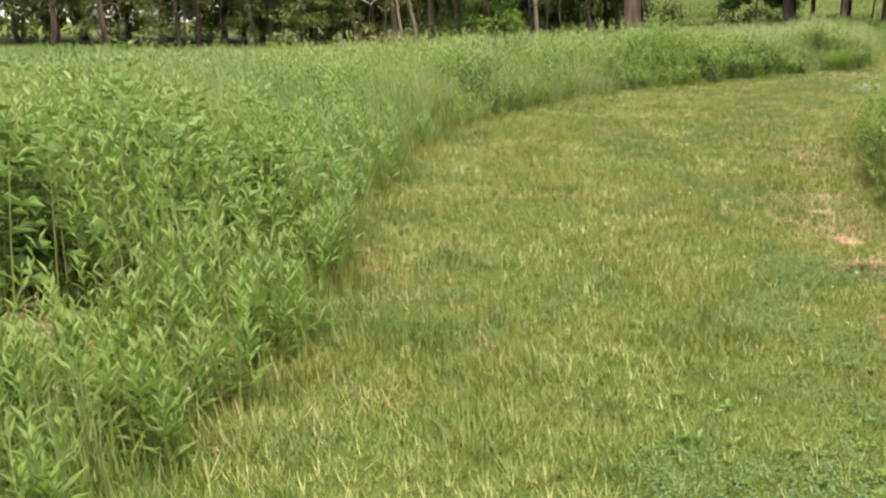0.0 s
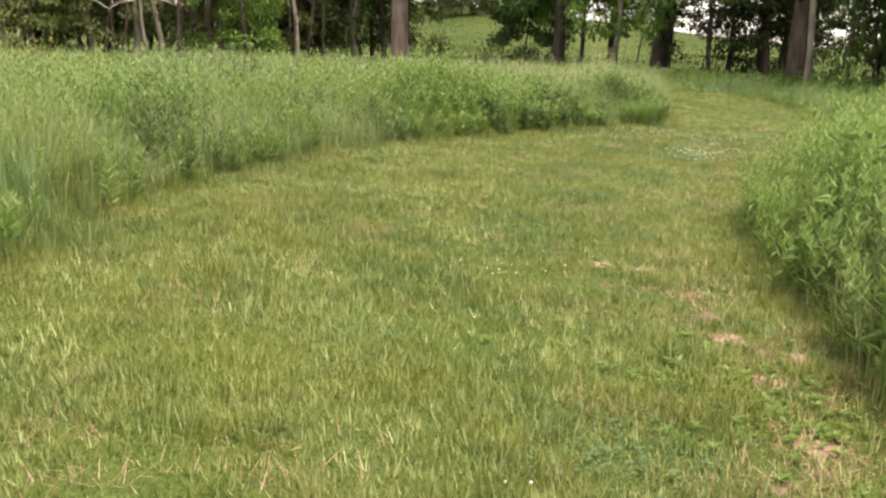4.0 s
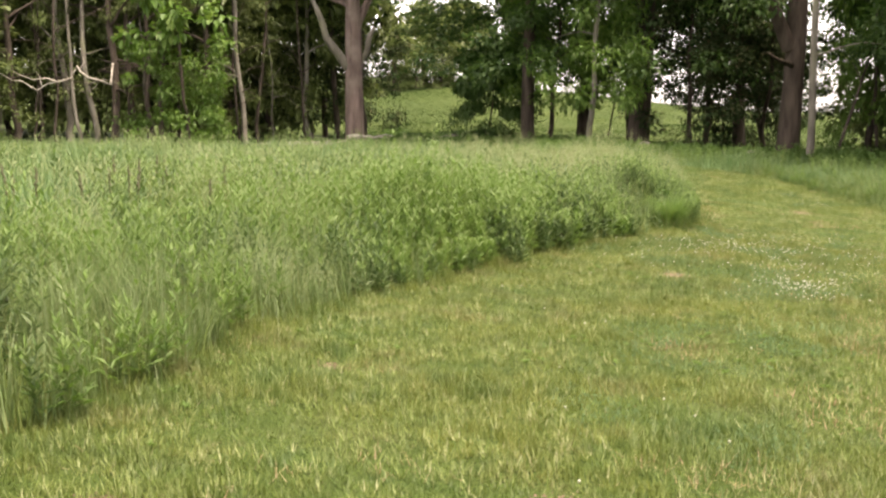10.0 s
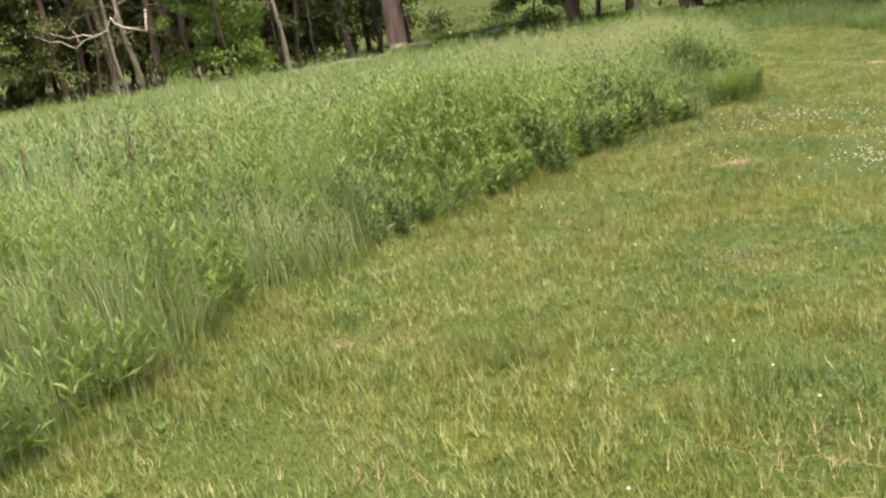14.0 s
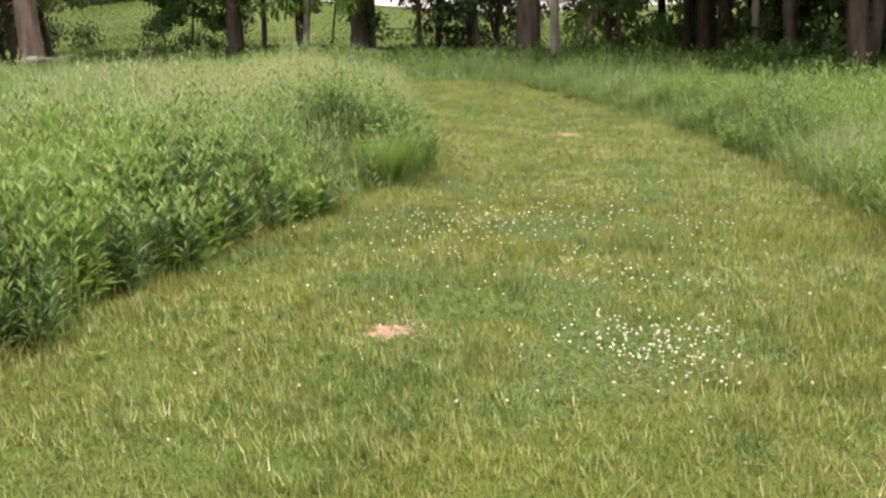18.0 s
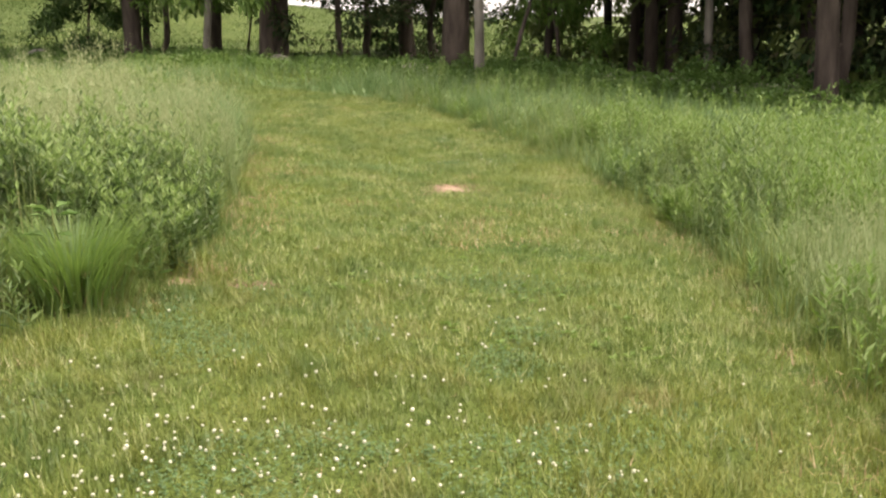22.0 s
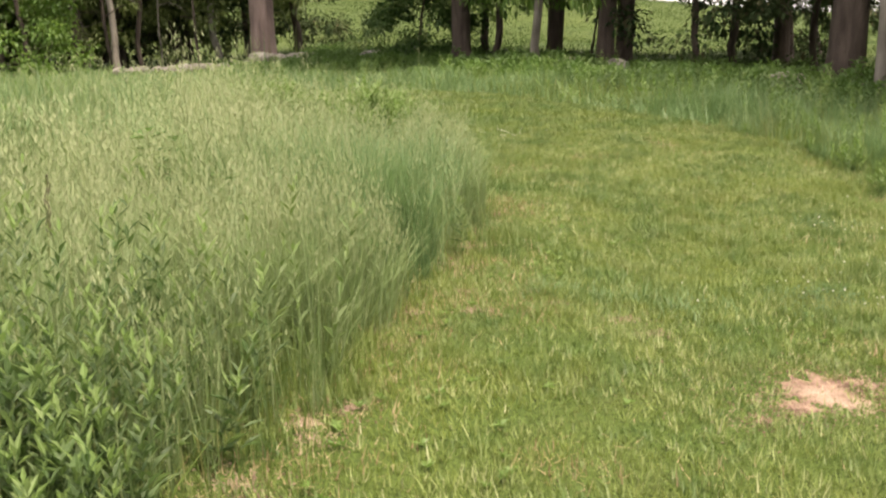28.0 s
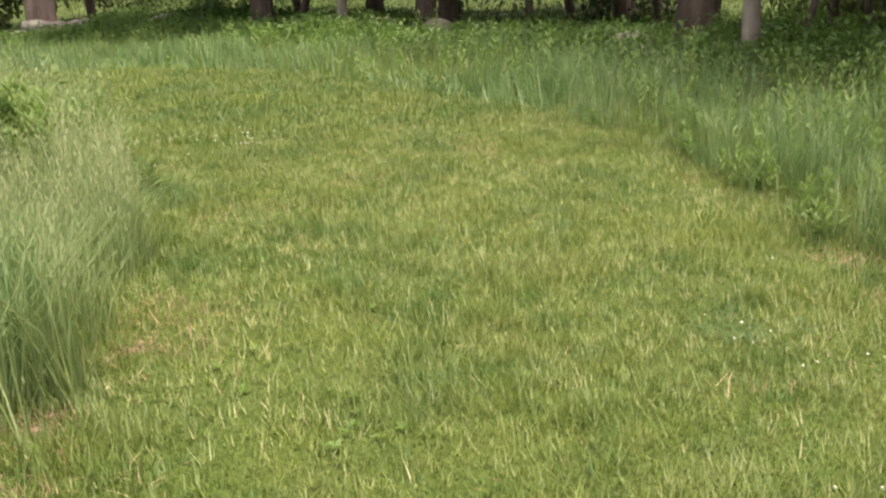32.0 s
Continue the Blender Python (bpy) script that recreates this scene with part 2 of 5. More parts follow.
BLUE_GRASS = leaf_material("bluish_grass_blade", [(0.0, (0.09, 0.168, 0.058)), (0.6, (0.128, 0.215, 0.08)), (1.0, (0.2, 0.275, 0.115))], (0.115, 0.2, 0.066), 1.7, 0.42)
SEED = leaf_material("pale_seed_head", [(0.0, (0.19, 0.235, 0.1)), (0.6, (0.26, 0.3, 0.145)), (1.0, (0.34, 0.37, 0.2))], (0.22, 0.265, 0.12), 0.8, 0.4)
PETAL = leaf_material("white_petal", [(0.0, (0.36, 0.38, 0.27)), (1.0, (0.56, 0.56, 0.46))], (0.4, 0.41, 0.32), 0.3, 0.2)
DOCK = leaf_material("brown_dock_seed", [(0.0, (0.075, 0.075, 0.035)), (0.6, (0.1, 0.1, 0.045)), (1.0, (0.13, 0.14, 0.055))], (0.085, 0.08, 0.04), 0.3, 0.25)
YELLOW = leaf_material("yellow_petal", [(0.0, (0.38, 0.34, 0.06)), (1.0, (0.5, 0.45, 0.1))], (0.36, 0.34, 0.08), 0.3, 0.2)
OAK = leaf_material("tree_leaf", [(0.0, (0.03, 0.07, 0.016)), (0.5, (0.05, 0.105, 0.022)), (1.0, (0.082, 0.14, 0.032))], (0.042, 0.092, 0.018), 2.4, 0.4)
MAPLE = leaf_material("bright_tree_leaf", [(0.0, (0.065, 0.14, 0.02)), (0.6, (0.1, 0.19, 0.03)), (1.0, (0.15, 0.23, 0.045))], (0.085, 0.16, 0.025), 1.8, 0.45)
CEDAR = leaf_material("dark_conifer_leaf", [(0.0, (0.022, 0.045, 0.018)), (0.7, (0.04, 0.07, 0.026)), (1.0, (0.085, 0.075, 0.04))], (0.06, 0.06, 0.03), 1.5, 0.15, 0.95)
WOOD_LEAF = leaf_material("wood_leaf", [(0.0, (0.068, 0.105, 0.028)), (0.6, (0.108, 0.15, 0.039)), (1.0, (0.15, 0.19, 0.055))], (0.115, 0.138, 0.043), 3.0, 0.42)
PALE_GRASS = leaf_material("pale_grass_blade", [(0.0, (0.13, 0.2, 0.066)), (0.6, (0.183, 0.252, 0.1)), (1.0, (0.275, 0.33, 0.165))], (0.165, 0.232, 0.085), 1.6, 0.42)
# darkened below open grass: the trees' shade on the hill is in this colour
FIELD = leaf_material("field_grass", [(0.0, (0.038, 0.068, 0.018)), (0.6, (0.043, 0.074, 0.019)), (1.0, (0.05, 0.081, 0.022))], (0.03, 0.058, 0.015), 5.0, 0.15, 1.0)
BARK = rough_material("grey_brown_bark", (0.035, 0.027, 0.022), (0.105, 0.083, 0.068), 0.25, 0.9, 0.95, (1, 1, 0.22))
RED_BARK = rough_material("reddish_oak_bark", (0.1, 0.074, 0.066), (0.27, 0.2, 0.178), 0.3, 0.9, 0.95, (1, 1, 0.2), (0.28, 0.23, 0.2))
PALE_BARK = rough_material("pale_grey_bark", (0.1, 0.09, 0.074), (0.22, 0.2, 0.168), 0.3, 0.5, 0.9, (1, 1, 0.35), (0.2, 0.2, 0.13))
DEAD_WOOD = rough_material("bleached_dead_wood", (0.25, 0.225, 0.19), (0.46, 0.42, 0.36), 0.2, 0.5, 0.9)
STONE = rough_material("lichened_field_stone", (0.15, 0.135, 0.12), (0.35, 0.32, 0.285), 0.35, 0.8, 0.95, None, (0.44, 0.42, 0.37))
SOIL = rough_material("bare_reddish_soil", (0.13, 0.084, 0.062), (0.27, 0.188, 0.138), 0.07, 0.9, 1.0, None, (0.32, 0.245, 0.18))


def ground_material():
    mat, nodes, links, shader = nodes_of("ground_thatch", 1.0)
    wide, mid, fine = (noise_node(nodes, links, s, 5.0) for s in (6.0, 0.6, 0.05))
    base = ramp(nodes, [(0.3, (0.045, 0.075, 0.018)), (0.5, (0.07, 0.095, 0.025)), (0.75, (0.12, 0.11, 0.05))])
    links.new(mid.outputs["Fac"], base.inputs["Fac"])
    green = ramp(nodes, [(0.35, (0.042, 0.074, 0.017)), (0.65, (0.064, 0.098, 0.023))])
    links.new(wide.outputs["Fac"], green.inputs["Fac"])
    colour = mixed(nodes, links, 0.7, base.outputs["Color"], green.outputs["Color"])
    colour = mixed(nodes, links, mixed(nodes, links, 0.5, fine.outputs["Fac"], (0.5, 0.5, 0.5)), colour, (0.55, 0.53, 0.5), "OVERLAY")
    grit = noise_node(nodes, links, 0.011, 3.0)
    thatch = ramp(nodes, [(0.36, (0.4, 0.4, 0.36)), (0.52, (0.75, 0.76, 0.7)), (0.68, (1.0, 1.0, 0.92))])
    links.new(grit.outputs["Fac"], thatch.inputs["Fac"])
    colour = mixed(nodes, links, 1.0, colour, thatch.outputs["Color"], "MULTIPLY")
    links.new(colour, shader.inputs["Base Color"])
    relief = nodes.new("ShaderNodeBump")
    relief.inputs["Strength"].default_value, relief.inputs["Distance"].default_value = 0.8, 0.03
    links.new(fine.outputs["Fac"], relief.inputs["Height"])
    links.new(relief.outputs["Normal"], shader.inputs["Normal"])
    return mat


GROUND = ground_material()


# ---- mesh helpers ----
def tri_mesh(name, verts, tris, material, smooth_faces=False):
    verts, tris = np.asarray(verts, np.float32).reshape(-1, 3), np.asarray(tris, np.int32).reshape(-1, 3)
    me = bpy.data.meshes.new(name)
    me.vertices.add(len(verts))
    me.vertices.foreach_set("co", verts.ravel())
    me.loops.add(tris.size)
    me.loops.foreach_set("vertex_index", tris.ravel())
    me.polygons.add(len(tris))
    me.polygons.foreach_set("loop_start", np.arange(0, tris.size, 3, dtype=np.int32))
    me.polygons.foreach_set("use_smooth", np.full(len(tris), smooth_faces))
    me.materials.append(material)
    me.update(calc_edges=True)
    return me


class Pile:
    """Gathers triangles of many small pieces for one mesh."""

    def __init__(self):
        self.verts, self.tris, self.count = [], [], 0

    def add(self, verts, tris):
        verts, tris = np.asarray(verts).reshape(-1, 3), np.asarray(tris).reshape(-1, 3)
        self.verts.append(verts)
        self.tris.append(tris + self.count)
        self.count += len(verts)
        return self

    def mesh(self, name, material, smooth_faces=False):
        if not self.count:
            self.add(np.zeros((3, 3)), [[0, 1, 2]])
        return tri_mesh(name, np.concatenate(self.verts), np.concatenate(self.tris), material, smooth_faces)


def part(name, data, parent, label=""):
    ob = new(name, data)
    ob.parent = parent
    if label:
        ob["label"] = label
    return ob


def stuff(name, pile, material, label, category):
    return tagged(new(name, pile.mesh(name, material)), label, category, "", "stuff")


def blades(base, height, width, facing, lean, bend, rows=1):
    """Tapered grass blades as strips of rows quads and a tip. base: n x 3; the rest: n each; lean and bend in metres of the tip."""
    n = len(base)
    side = np.stack([np.cos(facing), np.sin(facing), np.zeros(n)], 1)
    ahead = np.stack([-np.sin(facing), np.cos(facing), np.zeros(n)], 1)
    levels = np.linspace(0, 1, rows + 1)
    verts = []
    for k, t in enumerate(levels):
        mid = base + ahead * (lean * t + bend * t * t)[:, None]
        mid[:, 2] += height * (t - 0.25 * t * t * np.abs(bend) / np.maximum(height, 1e-3))
        if k < rows:
            half = side * (width * 0.5 * (1 - 0.55 * t))[:, None]
            verts += [mid - half, mid + half]
        else:
            verts.append(mid)
    per = 2 * rows + 1
    verts = np.stack(verts, 1).reshape(-1, 3)
    one = []
    for k in range(rows - 1):
        a = 2 * k
        one += [(a, a + 1, a + 3), (a, a + 3, a + 2)]
    one.append((2 * rows - 2, 2 * rows - 1, 2 * rows))
    tris = (np.arange(n)[:, None, None] * per + np.array(one)[None]).reshape(-1, 3)
    return verts, tris


def leaves(at, out, length, width, droop):
    """Diamond leaves, folded a little along the rib. at, out: n x 3 (out: unit, the way of the leaf)."""
    n = len(at)
    side = np.cross(out, np.array((0, 0, 1.0)))
    side /= np.linalg.norm(side, axis=1, keepdims=True) + 1e-6
    up = np.cross(side, out)
    tip = at + out * length[:, None]
    tip[:, 2] -= droop * length
    mid = at + out * (0.45 * length)[:, None]
    fold = up * (0.18 * width)[:, None]
    verts = np.stack([at, mid + side * (width * 0.5)[:, None] + fold, tip, mid - side * (width * 0.5)[:, None] + fold], 1).reshape(-1, 3)
    tris = (np.arange(n)[:, None, None] * 4 + np.array([(0, 1, 2), (0, 2, 3)])[None]).reshape(-1, 3)
    return verts, tris


def scatter(count, x0, x1, y0, y1, keep):
    """Places in a rectangle for which keep(x, y) gives a chance above a random number."""
    x, y = rng.uniform(x0, x1, count), rng.uniform(y0, y1, count)
    ok = keep(x, y) > rng.random(count)
    return x[ok], y[ok]


def on_ground(x, y, lift=0.0):
    return np.stack([x, y, ground_z(x, y) + lift], 1)


def tube(pile, spine, radii, sides=8, wobble=0.0):
    """A tapered tube along a spine, closed at its end."""
    spine, radii = np.asarray(spine, float), np.asarray(radii, float)
    n = len(spine)
    way = np.gradient(spine, axis=0)
    way /= np.linalg.norm(way, axis=1, keepdims=True) + 1e-9
    ref = np.where(np.abs(way[:, 2:3]) > 0.8, np.array([[1.0, 0, 0]]), np.array([[0, 0, 1.0]]))
    a = np.cross(way, ref)
    a /= np.linalg.norm(a, axis=1, keepdims=True) + 1e-9
    b = np.cross(way, a)
    turn = np.arange(sides) * 2 * math.pi / sides
    r = radii[:, None] * (1 + wobble * rng.uniform(-1, 1, (n, sides)))
    ring = spine[:, None] + (a[:, None] * np.cos(turn)[None, :, None] + b[:, None] * np.sin(turn)[None, :, None]) * r[..., None]
    verts = np.concatenate([ring.reshape(-1, 3), spine[-1:] + way[-1:] * radii[-1]])
    tris = []
    for k in range(n - 1):
        for m in range(sides):
            p, q = k * sides + m, k * sides + (m + 1) % sides
            tris += [(p, q, q + sides), (p, q + sides, p + sides)]
    last = (n - 1) * sides
    tris += [(last + m, last + (m + 1) % sides, n * sides) for m in range(sides)]
    pile.add(verts, tris)
    return pile


# ---- ground ----
def spread(lo, hi, step, reach):
    mid = list(np.arange(lo, hi + step / 2, step))
    out, gap = [], step
    d = 0.0
    while d < reach:
        gap *= 1.22
        d += gap
        out.append(d)
    return np.array([lo - v for v in out[::-1]] + mid + [hi + v for v in out])


gx, gy = spread(-14, 40, 0.4, 1500), spread(-8, 72, 0.4, 1500)
mx, my = np.meshgrid(gx, gy)
nx, ny = len(gx), len(gy)
idx = np.arange(nx * ny).reshape(ny, nx)
quads = np.stack([idx[:-1, :-1], idx[:-1, 1:], idx[1:, 1:], idx[1:, :-1]], -1).reshape(-1, 4)
ground = new("ground", tri_mesh("ground", np.stack([mx.ravel(), my.ravel(), ground_z(mx.ravel(), my.ravel())], 1),
    np.concatenate([quads[:, [0, 1, 2]], quads[:, [0, 2, 3]]]), GROUND, True))
tagged(ground, "earth and thatch under a mown path and meadow", "ground", "", "structure")


# ---- bare patches ----
SOIL_START = [(3.3, 10.42, 0.17), (3.55, 10.33, 0.15), (3.55, 8.6, 0.17), (2.6, 6.5, 0.15), (2.55, 5.4, 0.17), (2.2, 4.6, 0.13), (2.1, 4.2, 0.15), (2.6, 6.95, 0.12), (2.8, 6.75, 0.12), (2.65, 7.3, 0.13), (2.9, 7.4, 0.13), (1.95, 7.46, 0.05), (-1.6, 3.95, 0.3), (-0.4, 5.37, 0.12), (-1.9, 4.3, 0.5)]
SOIL_MIDDLE = [(6.36, 17.62, 0.19), (0.22, 11.6, 0.09), (0.56, 11.7, 0.07), (3.1, 10.7, 0.09), (1.46, 12.5, 0.06), (2.97, 12.3, 0.07), (2.4, 14.45, 0.08), (3.13, 9.9, 0.1), (3.33, 9.86, 0.13), (3.55, 9.72, 0.12), (3.25, 10.91, 0.07), (3.42, 8.7, 0.11), (3.3, 8.1, 0.15), (9.3, 22.16, 0.2), (9.1, 21.9, 0.16), (9.36, 21.73, 0.1), (9.52, 21.66, 0.1), (3.9, 11.9, 0.08), (1.25, 12.6, 0.07)]
SOIL_END = [(12.72, 24.43, 0.4), (12.5, 24.28, 0.18), (12.95, 24.5, 0.16), (13.0, 24.3, 0.08), (12.88, 24.52, 0.12), (12.23, 25.56, 0.08), (12.28, 25.3, 0.07), (12.0, 25.92, 0.05), (11.5, 26.2, 0.08), (11.45, 25.8, 0.07), (10.2, 23.75, 0.1), (10.6, 24.5, 0.1), (16.0, 28.26, 0.14), (12.0, 27.55, 0.06), (12.3, 28.4, 0.08)]
SOIL_EDGE = [(11.75, 27.3, 0.13), (11.58, 26.85, 0.14), (11.92, 27.75, 0.1), (10.42, 24.2, 0.12), (3.35, 8.9, 0.2), (3.45, 9.3, 0.16), (2.75, 7.0, 0.2), (2.6, 6.2, 0.22), (3.0, 7.6, 0.18), (3.2, 8.3, 0.16), (12.25, 24.15, 0.12), (10.15, 23.9, 0.12), (9.28, 22.3, 0.1), (13.17, 22.45, 0.12), (10.41, 24.37, 0.14), (11.99, 27.87, 0.12), (11.56, 26.98, 0.12), (11.08, 25.83, 0.1), (10.88, 25.28, 0.1), (15.68, 27.7, 0.14)]
SOIL_PATCHES = SOIL_EDGE + SOIL_START + SOIL_MIDDLE + SOIL_END


def bare(x, y):
    """How bare the ground is, 0..1."""
    out = np.zeros(np.shape(x))
    for px, py, r in SOIL_PATCHES:
        d = np.hypot(x - px, y - py) / (r * (0.45 + 0.9 * vnoise(x, y, 0.09, 9)))
        out = np.maximum(out, smooth(1.1, 0.35, d) * (0.55 + 0.45 * smooth(0.1, 0.2, r)))
    return out


def soil_patch(px, py, r):
    """Worn soil: a ragged low core that frays out into crumbs of earth."""
    pile = Pile()
    turn = np.linspace(0, 2 * math.pi, 28, endpoint=False)
    reach = r * (0.55 if r < 0.15 else 1.0) * (0.35 + 0.6 * vnoise(px + np.cos(turn) * 0.4, py + np.sin(turn) * 0.4, 0.2, 11) + 0.3 * rng.random(28))
    rings = [np.stack([px + np.cos(turn) * reach * k, py + np.sin(turn) * reach * k], 1) for k in (1.0, 0.7, 0.35)]
    flat = np.concatenate(rings + [np.array([[px, py]])])
    lift = np.concatenate([np.full(28, -0.014), np.full(28, -0.003), np.full(28, 0.003), [0.004]]) + rng.uniform(-0.004, 0.004, 85)
    tris = []
    for k in range(2):
        for m in range(28):
            a, b = k * 28 + m, k * 28 + (m + 1) % 28
            tris += [(a, b, b + 28), (a, b + 28, a + 28)]
    tris += [(56 + m, 56 + (m + 1) % 28, 84) for m in range(28)]
    pile.add(np.stack([flat[:, 0], flat[:, 1], ground_z(flat[:, 0], flat[:, 1]) + lift], 1), tris)
    n = int(120 + 9000 * r * r)
    way, off = rng.uniform(0, 6.28, n), r * np.abs(rng.normal(0, 0.75, n))
    cx, cy = px + np.cos(way) * off * 1.3, py + np.sin(way) * off
    size = rng.uniform(0.004, 0.012, n)
    spin = rng.uniform(0, 6.28, n)
    mid = on_ground(cx, cy, 0.0)
    corners = [mid + np.stack([np.cos(spin + a) * size * q, np.sin(spin + a) * size * q, np.full(n, -0.002)], 1) for a, q in ((0, 1.3), (2.1, 0.8), (4.2, 1.0))]
    top = mid + np.stack([np.zeros(n), np.zeros(n), size * 0.7], 1)
    one = np.array([(0, 1, 3), (1, 2, 3), (2, 0, 3)])
    pile.add(np.stack(corners + [top], 1).reshape(-1, 3), (np.arange(n)[:, None, None] * 4 + one[None]).reshape(-1, 3))
    patch = new("soil_patch", pile.mesh("soil_patch", SOIL))
    tagged(patch, "patch of bare reddish soil worn through the mown grass", "soil", "bare patches in the path", "structure")


for px, py, r in SOIL_PATCHES:
    soil_patch(px, py, r)

# ---- mown grass ----
CLOVER_SPOTS = [(7.0, 16.8, 1.0), (8.0, 19.0, 1.3), (9.2, 19.6, 1.2), (6.6, 18.9, 0.9), (9.9, 20.3, 0.9), (13.9, 25.7, 0.7), (10.5, 20.6, 0.8), (2.2, 7.6, 0.35), (2.4, 5.2, 0.6),
    (12.8, 31.3, 0.7), (14.6, 27.4, 0.5), (9.0, 20.9, 0.7), (3.9, 11.4, 0.7), (7.6, 17.9, 1.0), (1.9, 5.0, 0.9), (1.1, 2.6, 0.6), (0.5, 3.0, 0.6), (1.9, 3.6, 0.5), (0.2, 4.6, 0.5), (5.2, 14.6, 0.9), (4.0, 13.2, 0.6)]


def clover_at(x, y):
    out = np.zeros(np.shape(x))
    for px, py, r in CLOVER_SPOTS:
        out = np.maximum(out, smooth(1.3, 0.3, np.hypot(x - px, y - py) / r))
    return out * smooth(0.4, 0.7, vnoise(x, y, 0.4, 21))


STRAW_SPOTS = [(3.75, 9.4, 0.42), (3.6, 8.9, 0.42), (3.9, 9.85, 0.34), (3.45, 8.5, 0.34), (10.2, 24.0, 0.45), (10.4, 24.35, 0.35), (10.0, 23.6, 0.3), (11.33, 26.1, 0.35), (11.97, 27.56, 0.3), (11.57, 26.77, 0.35), (11.3, 23.85, 0.22), (3.7, 12.5, 0.4), (5.0, 13.4, 0.5), (5.3, 13.1, 0.5), (6.2, 14.4, 0.4), (3.5, 8.7, 0.4), (3.6, 9.7, 0.3), (2.6, 6.4, 0.4), (13.7, 22.9, 0.25), (3.5, 9.3, 0.4), (3.4, 8.7, 0.35), (3.3, 8.2, 0.3), (2.85, 7.2, 0.5), (2.6, 5.6, 0.5), (2.75, 6.5, 0.5), (2.5, 6.6, 0.3), (2.25, 4.5, 0.3), (3.1, 7.8, 0.3), (11.6, 26.1, 0.35), (11.5, 25.6, 0.3), (11.55, 25.9, 0.4), (11.75, 26.7, 0.3), (9.3, 22.0, 0.3), (11.9, 27.3, 0.25), (10.35, 24.1, 0.42), (9.6, 22.9, 0.3), (12.05, 27.7, 0.3), (15.9, 28.3, 0.3), (11.2, 26.2, 0.3), (-0.5, 5.5, 0.3), (10.4, 18.3, 0.3), (0.2, 11.6, 0.3), (3.9, 10.6, 0.3)]


STRAW_SPOTS += [(float(np.interp(v, EDGE_INNER[:22, 1], EDGE_INNER[:22, 0])) + 0.2, float(v), 0.32) for v in np.arange(23.2, 29.2, 0.3)]
STRAW_SPOTS += [(float(np.interp(v, EDGE_OUTER[:21, 1], EDGE_OUTER[:21, 0])) - 0.12, float(v), 0.2) for v in np.concatenate([np.arange(17.5, 25, 0.35), np.arange(27, 29, 0.35), np.arange(4, 10, 0.4)])]


def strawy(x, y):
    out = 0.75 * smooth(0.66, 0.82, vnoise(x, y, 0.5, 34)) * smooth(0.4, 0.62, vnoise(x, y, 2.3, 35))
    for px, py, r in STRAW_SPOTS:
        out = np.maximum(out, smooth(1.3, 0.3, np.hypot(x - px, y - py) / r))
    return out * smooth(0.25, 0.6, vnoise(x, y, 0.22, 33))


def lawn_keep(far):
    def keep(x, y):
        inside = in_ring(x, y, LAWN_RING)
        gap = line_gap(x, y, LAWN_RING)
        near = np.where(inside, 1.0, smooth(0.25, 0.0, gap))
        return near * (1 - 0.93 * bare(x, y) ** 1.7) * (1 - 0.5 * strawy(x, y)) * (0.55 + 0.45 * vnoise(x, y, 0.18, 5)) * (1 - 0.68 * clover_at(x, y)) * ((y > 33) if far else (y <= 33))
    return keep


def ribbon(count, y0, y1, pad=0.3):
    """Random places over the mown ribbon between two heights of the plan."""
    y = rng.uniform(y0, y1, count)
    xi = np.interp(y, EDGE_INNER[:22, 1], EDGE_INNER[:22, 0])
    xo = np.interp(y, EDGE_OUTER[:21, 1], EDGE_OUTER[:21, 0])
    return rng.uniform(xi - pad, xo + pad), y


pile, green_pile, tufts = Pile(), Pile(), Pile()


def mow(x, y, tall, wide, lean):
    """Mown blades: yellower at the start of the path, greener further on."""
    args = (on_ground(x, y, -0.004), tall, wide, rng.uniform(0, 6.28, len(x)), tall * rng.uniform(-lean, lean, len(x)), tall * rng.uniform(0, 0.5, len(x)))
    greener = (y + 1.5 * (vnoise(x, y, 0.8, 13) - 0.5) < 3.2) | (y + 7 * (vnoise(x, y, 2.0, 12) - 0.5) + rng.normal(0, 1.2, len(x)) > 21)
    for heap, pick in ((green_pile, greener), (pile, ~greener)):
        heap.add(*blades(*(v[pick] for v in args)))


x, y = ribbon(1250000, -1.0, 33.0)
width_here = np.interp(y, EDGE_OUTER[:21, 1], EDGE_OUTER[:21, 0]) - np.interp(y, EDGE_INNER[:22, 1], EDGE_INNER[:22, 0])
ok = (lawn_keep(False)(x, y) * np.clip(width_here / 5.5, 0, 1) > rng.random(len(x)))
x, y = x[ok], y[ok]
tall = 0.016 + 0.09 * vnoise(x, y, 0.4, 6) * vnoise(x, y, 0.11, 7) * (0.5 + vnoise(x, y, 1.1, 10)) + 0.016 * rng.random(len(x))
tall *= 1 + 0.7 * smooth(0.35, 0.0, line_gap(x, y, LAWN_RING))
tall = tall * np.where(rng.random(len(x)) < 0.05, 1.8, 1.0)
mow(x, y, tall, rng.uniform(0.0042, 0.0075, len(x)), 1.0)
x, y = ribbon(40000, -9.0, -2.0, 0.0)
mow(x, y, rng.uniform(0.04, 0.07, len(x)), rng.uniform(0.012, 0.018, len(x)), 1.5)
x, y = ribbon(44000, -1.0, 34.0)
ok = (lawn_keep(False)(x, y) * (0.15 + 0.85 * smooth(0.4, 0.7, vnoise(x, y, 0.6, 8))) > rng.random(len(x)) * 0.8)
x, y = np.repeat(x[ok], 8), np.repeat(y[ok], 8)
own = np.repeat(rng.uniform(0.035, 0.085, len(x) // 8), 8)
turn = rng.uniform(0, 6.28, len(x))
off = rng.uniform(0, 0.03, len(x))
tall = own * rng.uniform(0.6, 1.1, len(x))
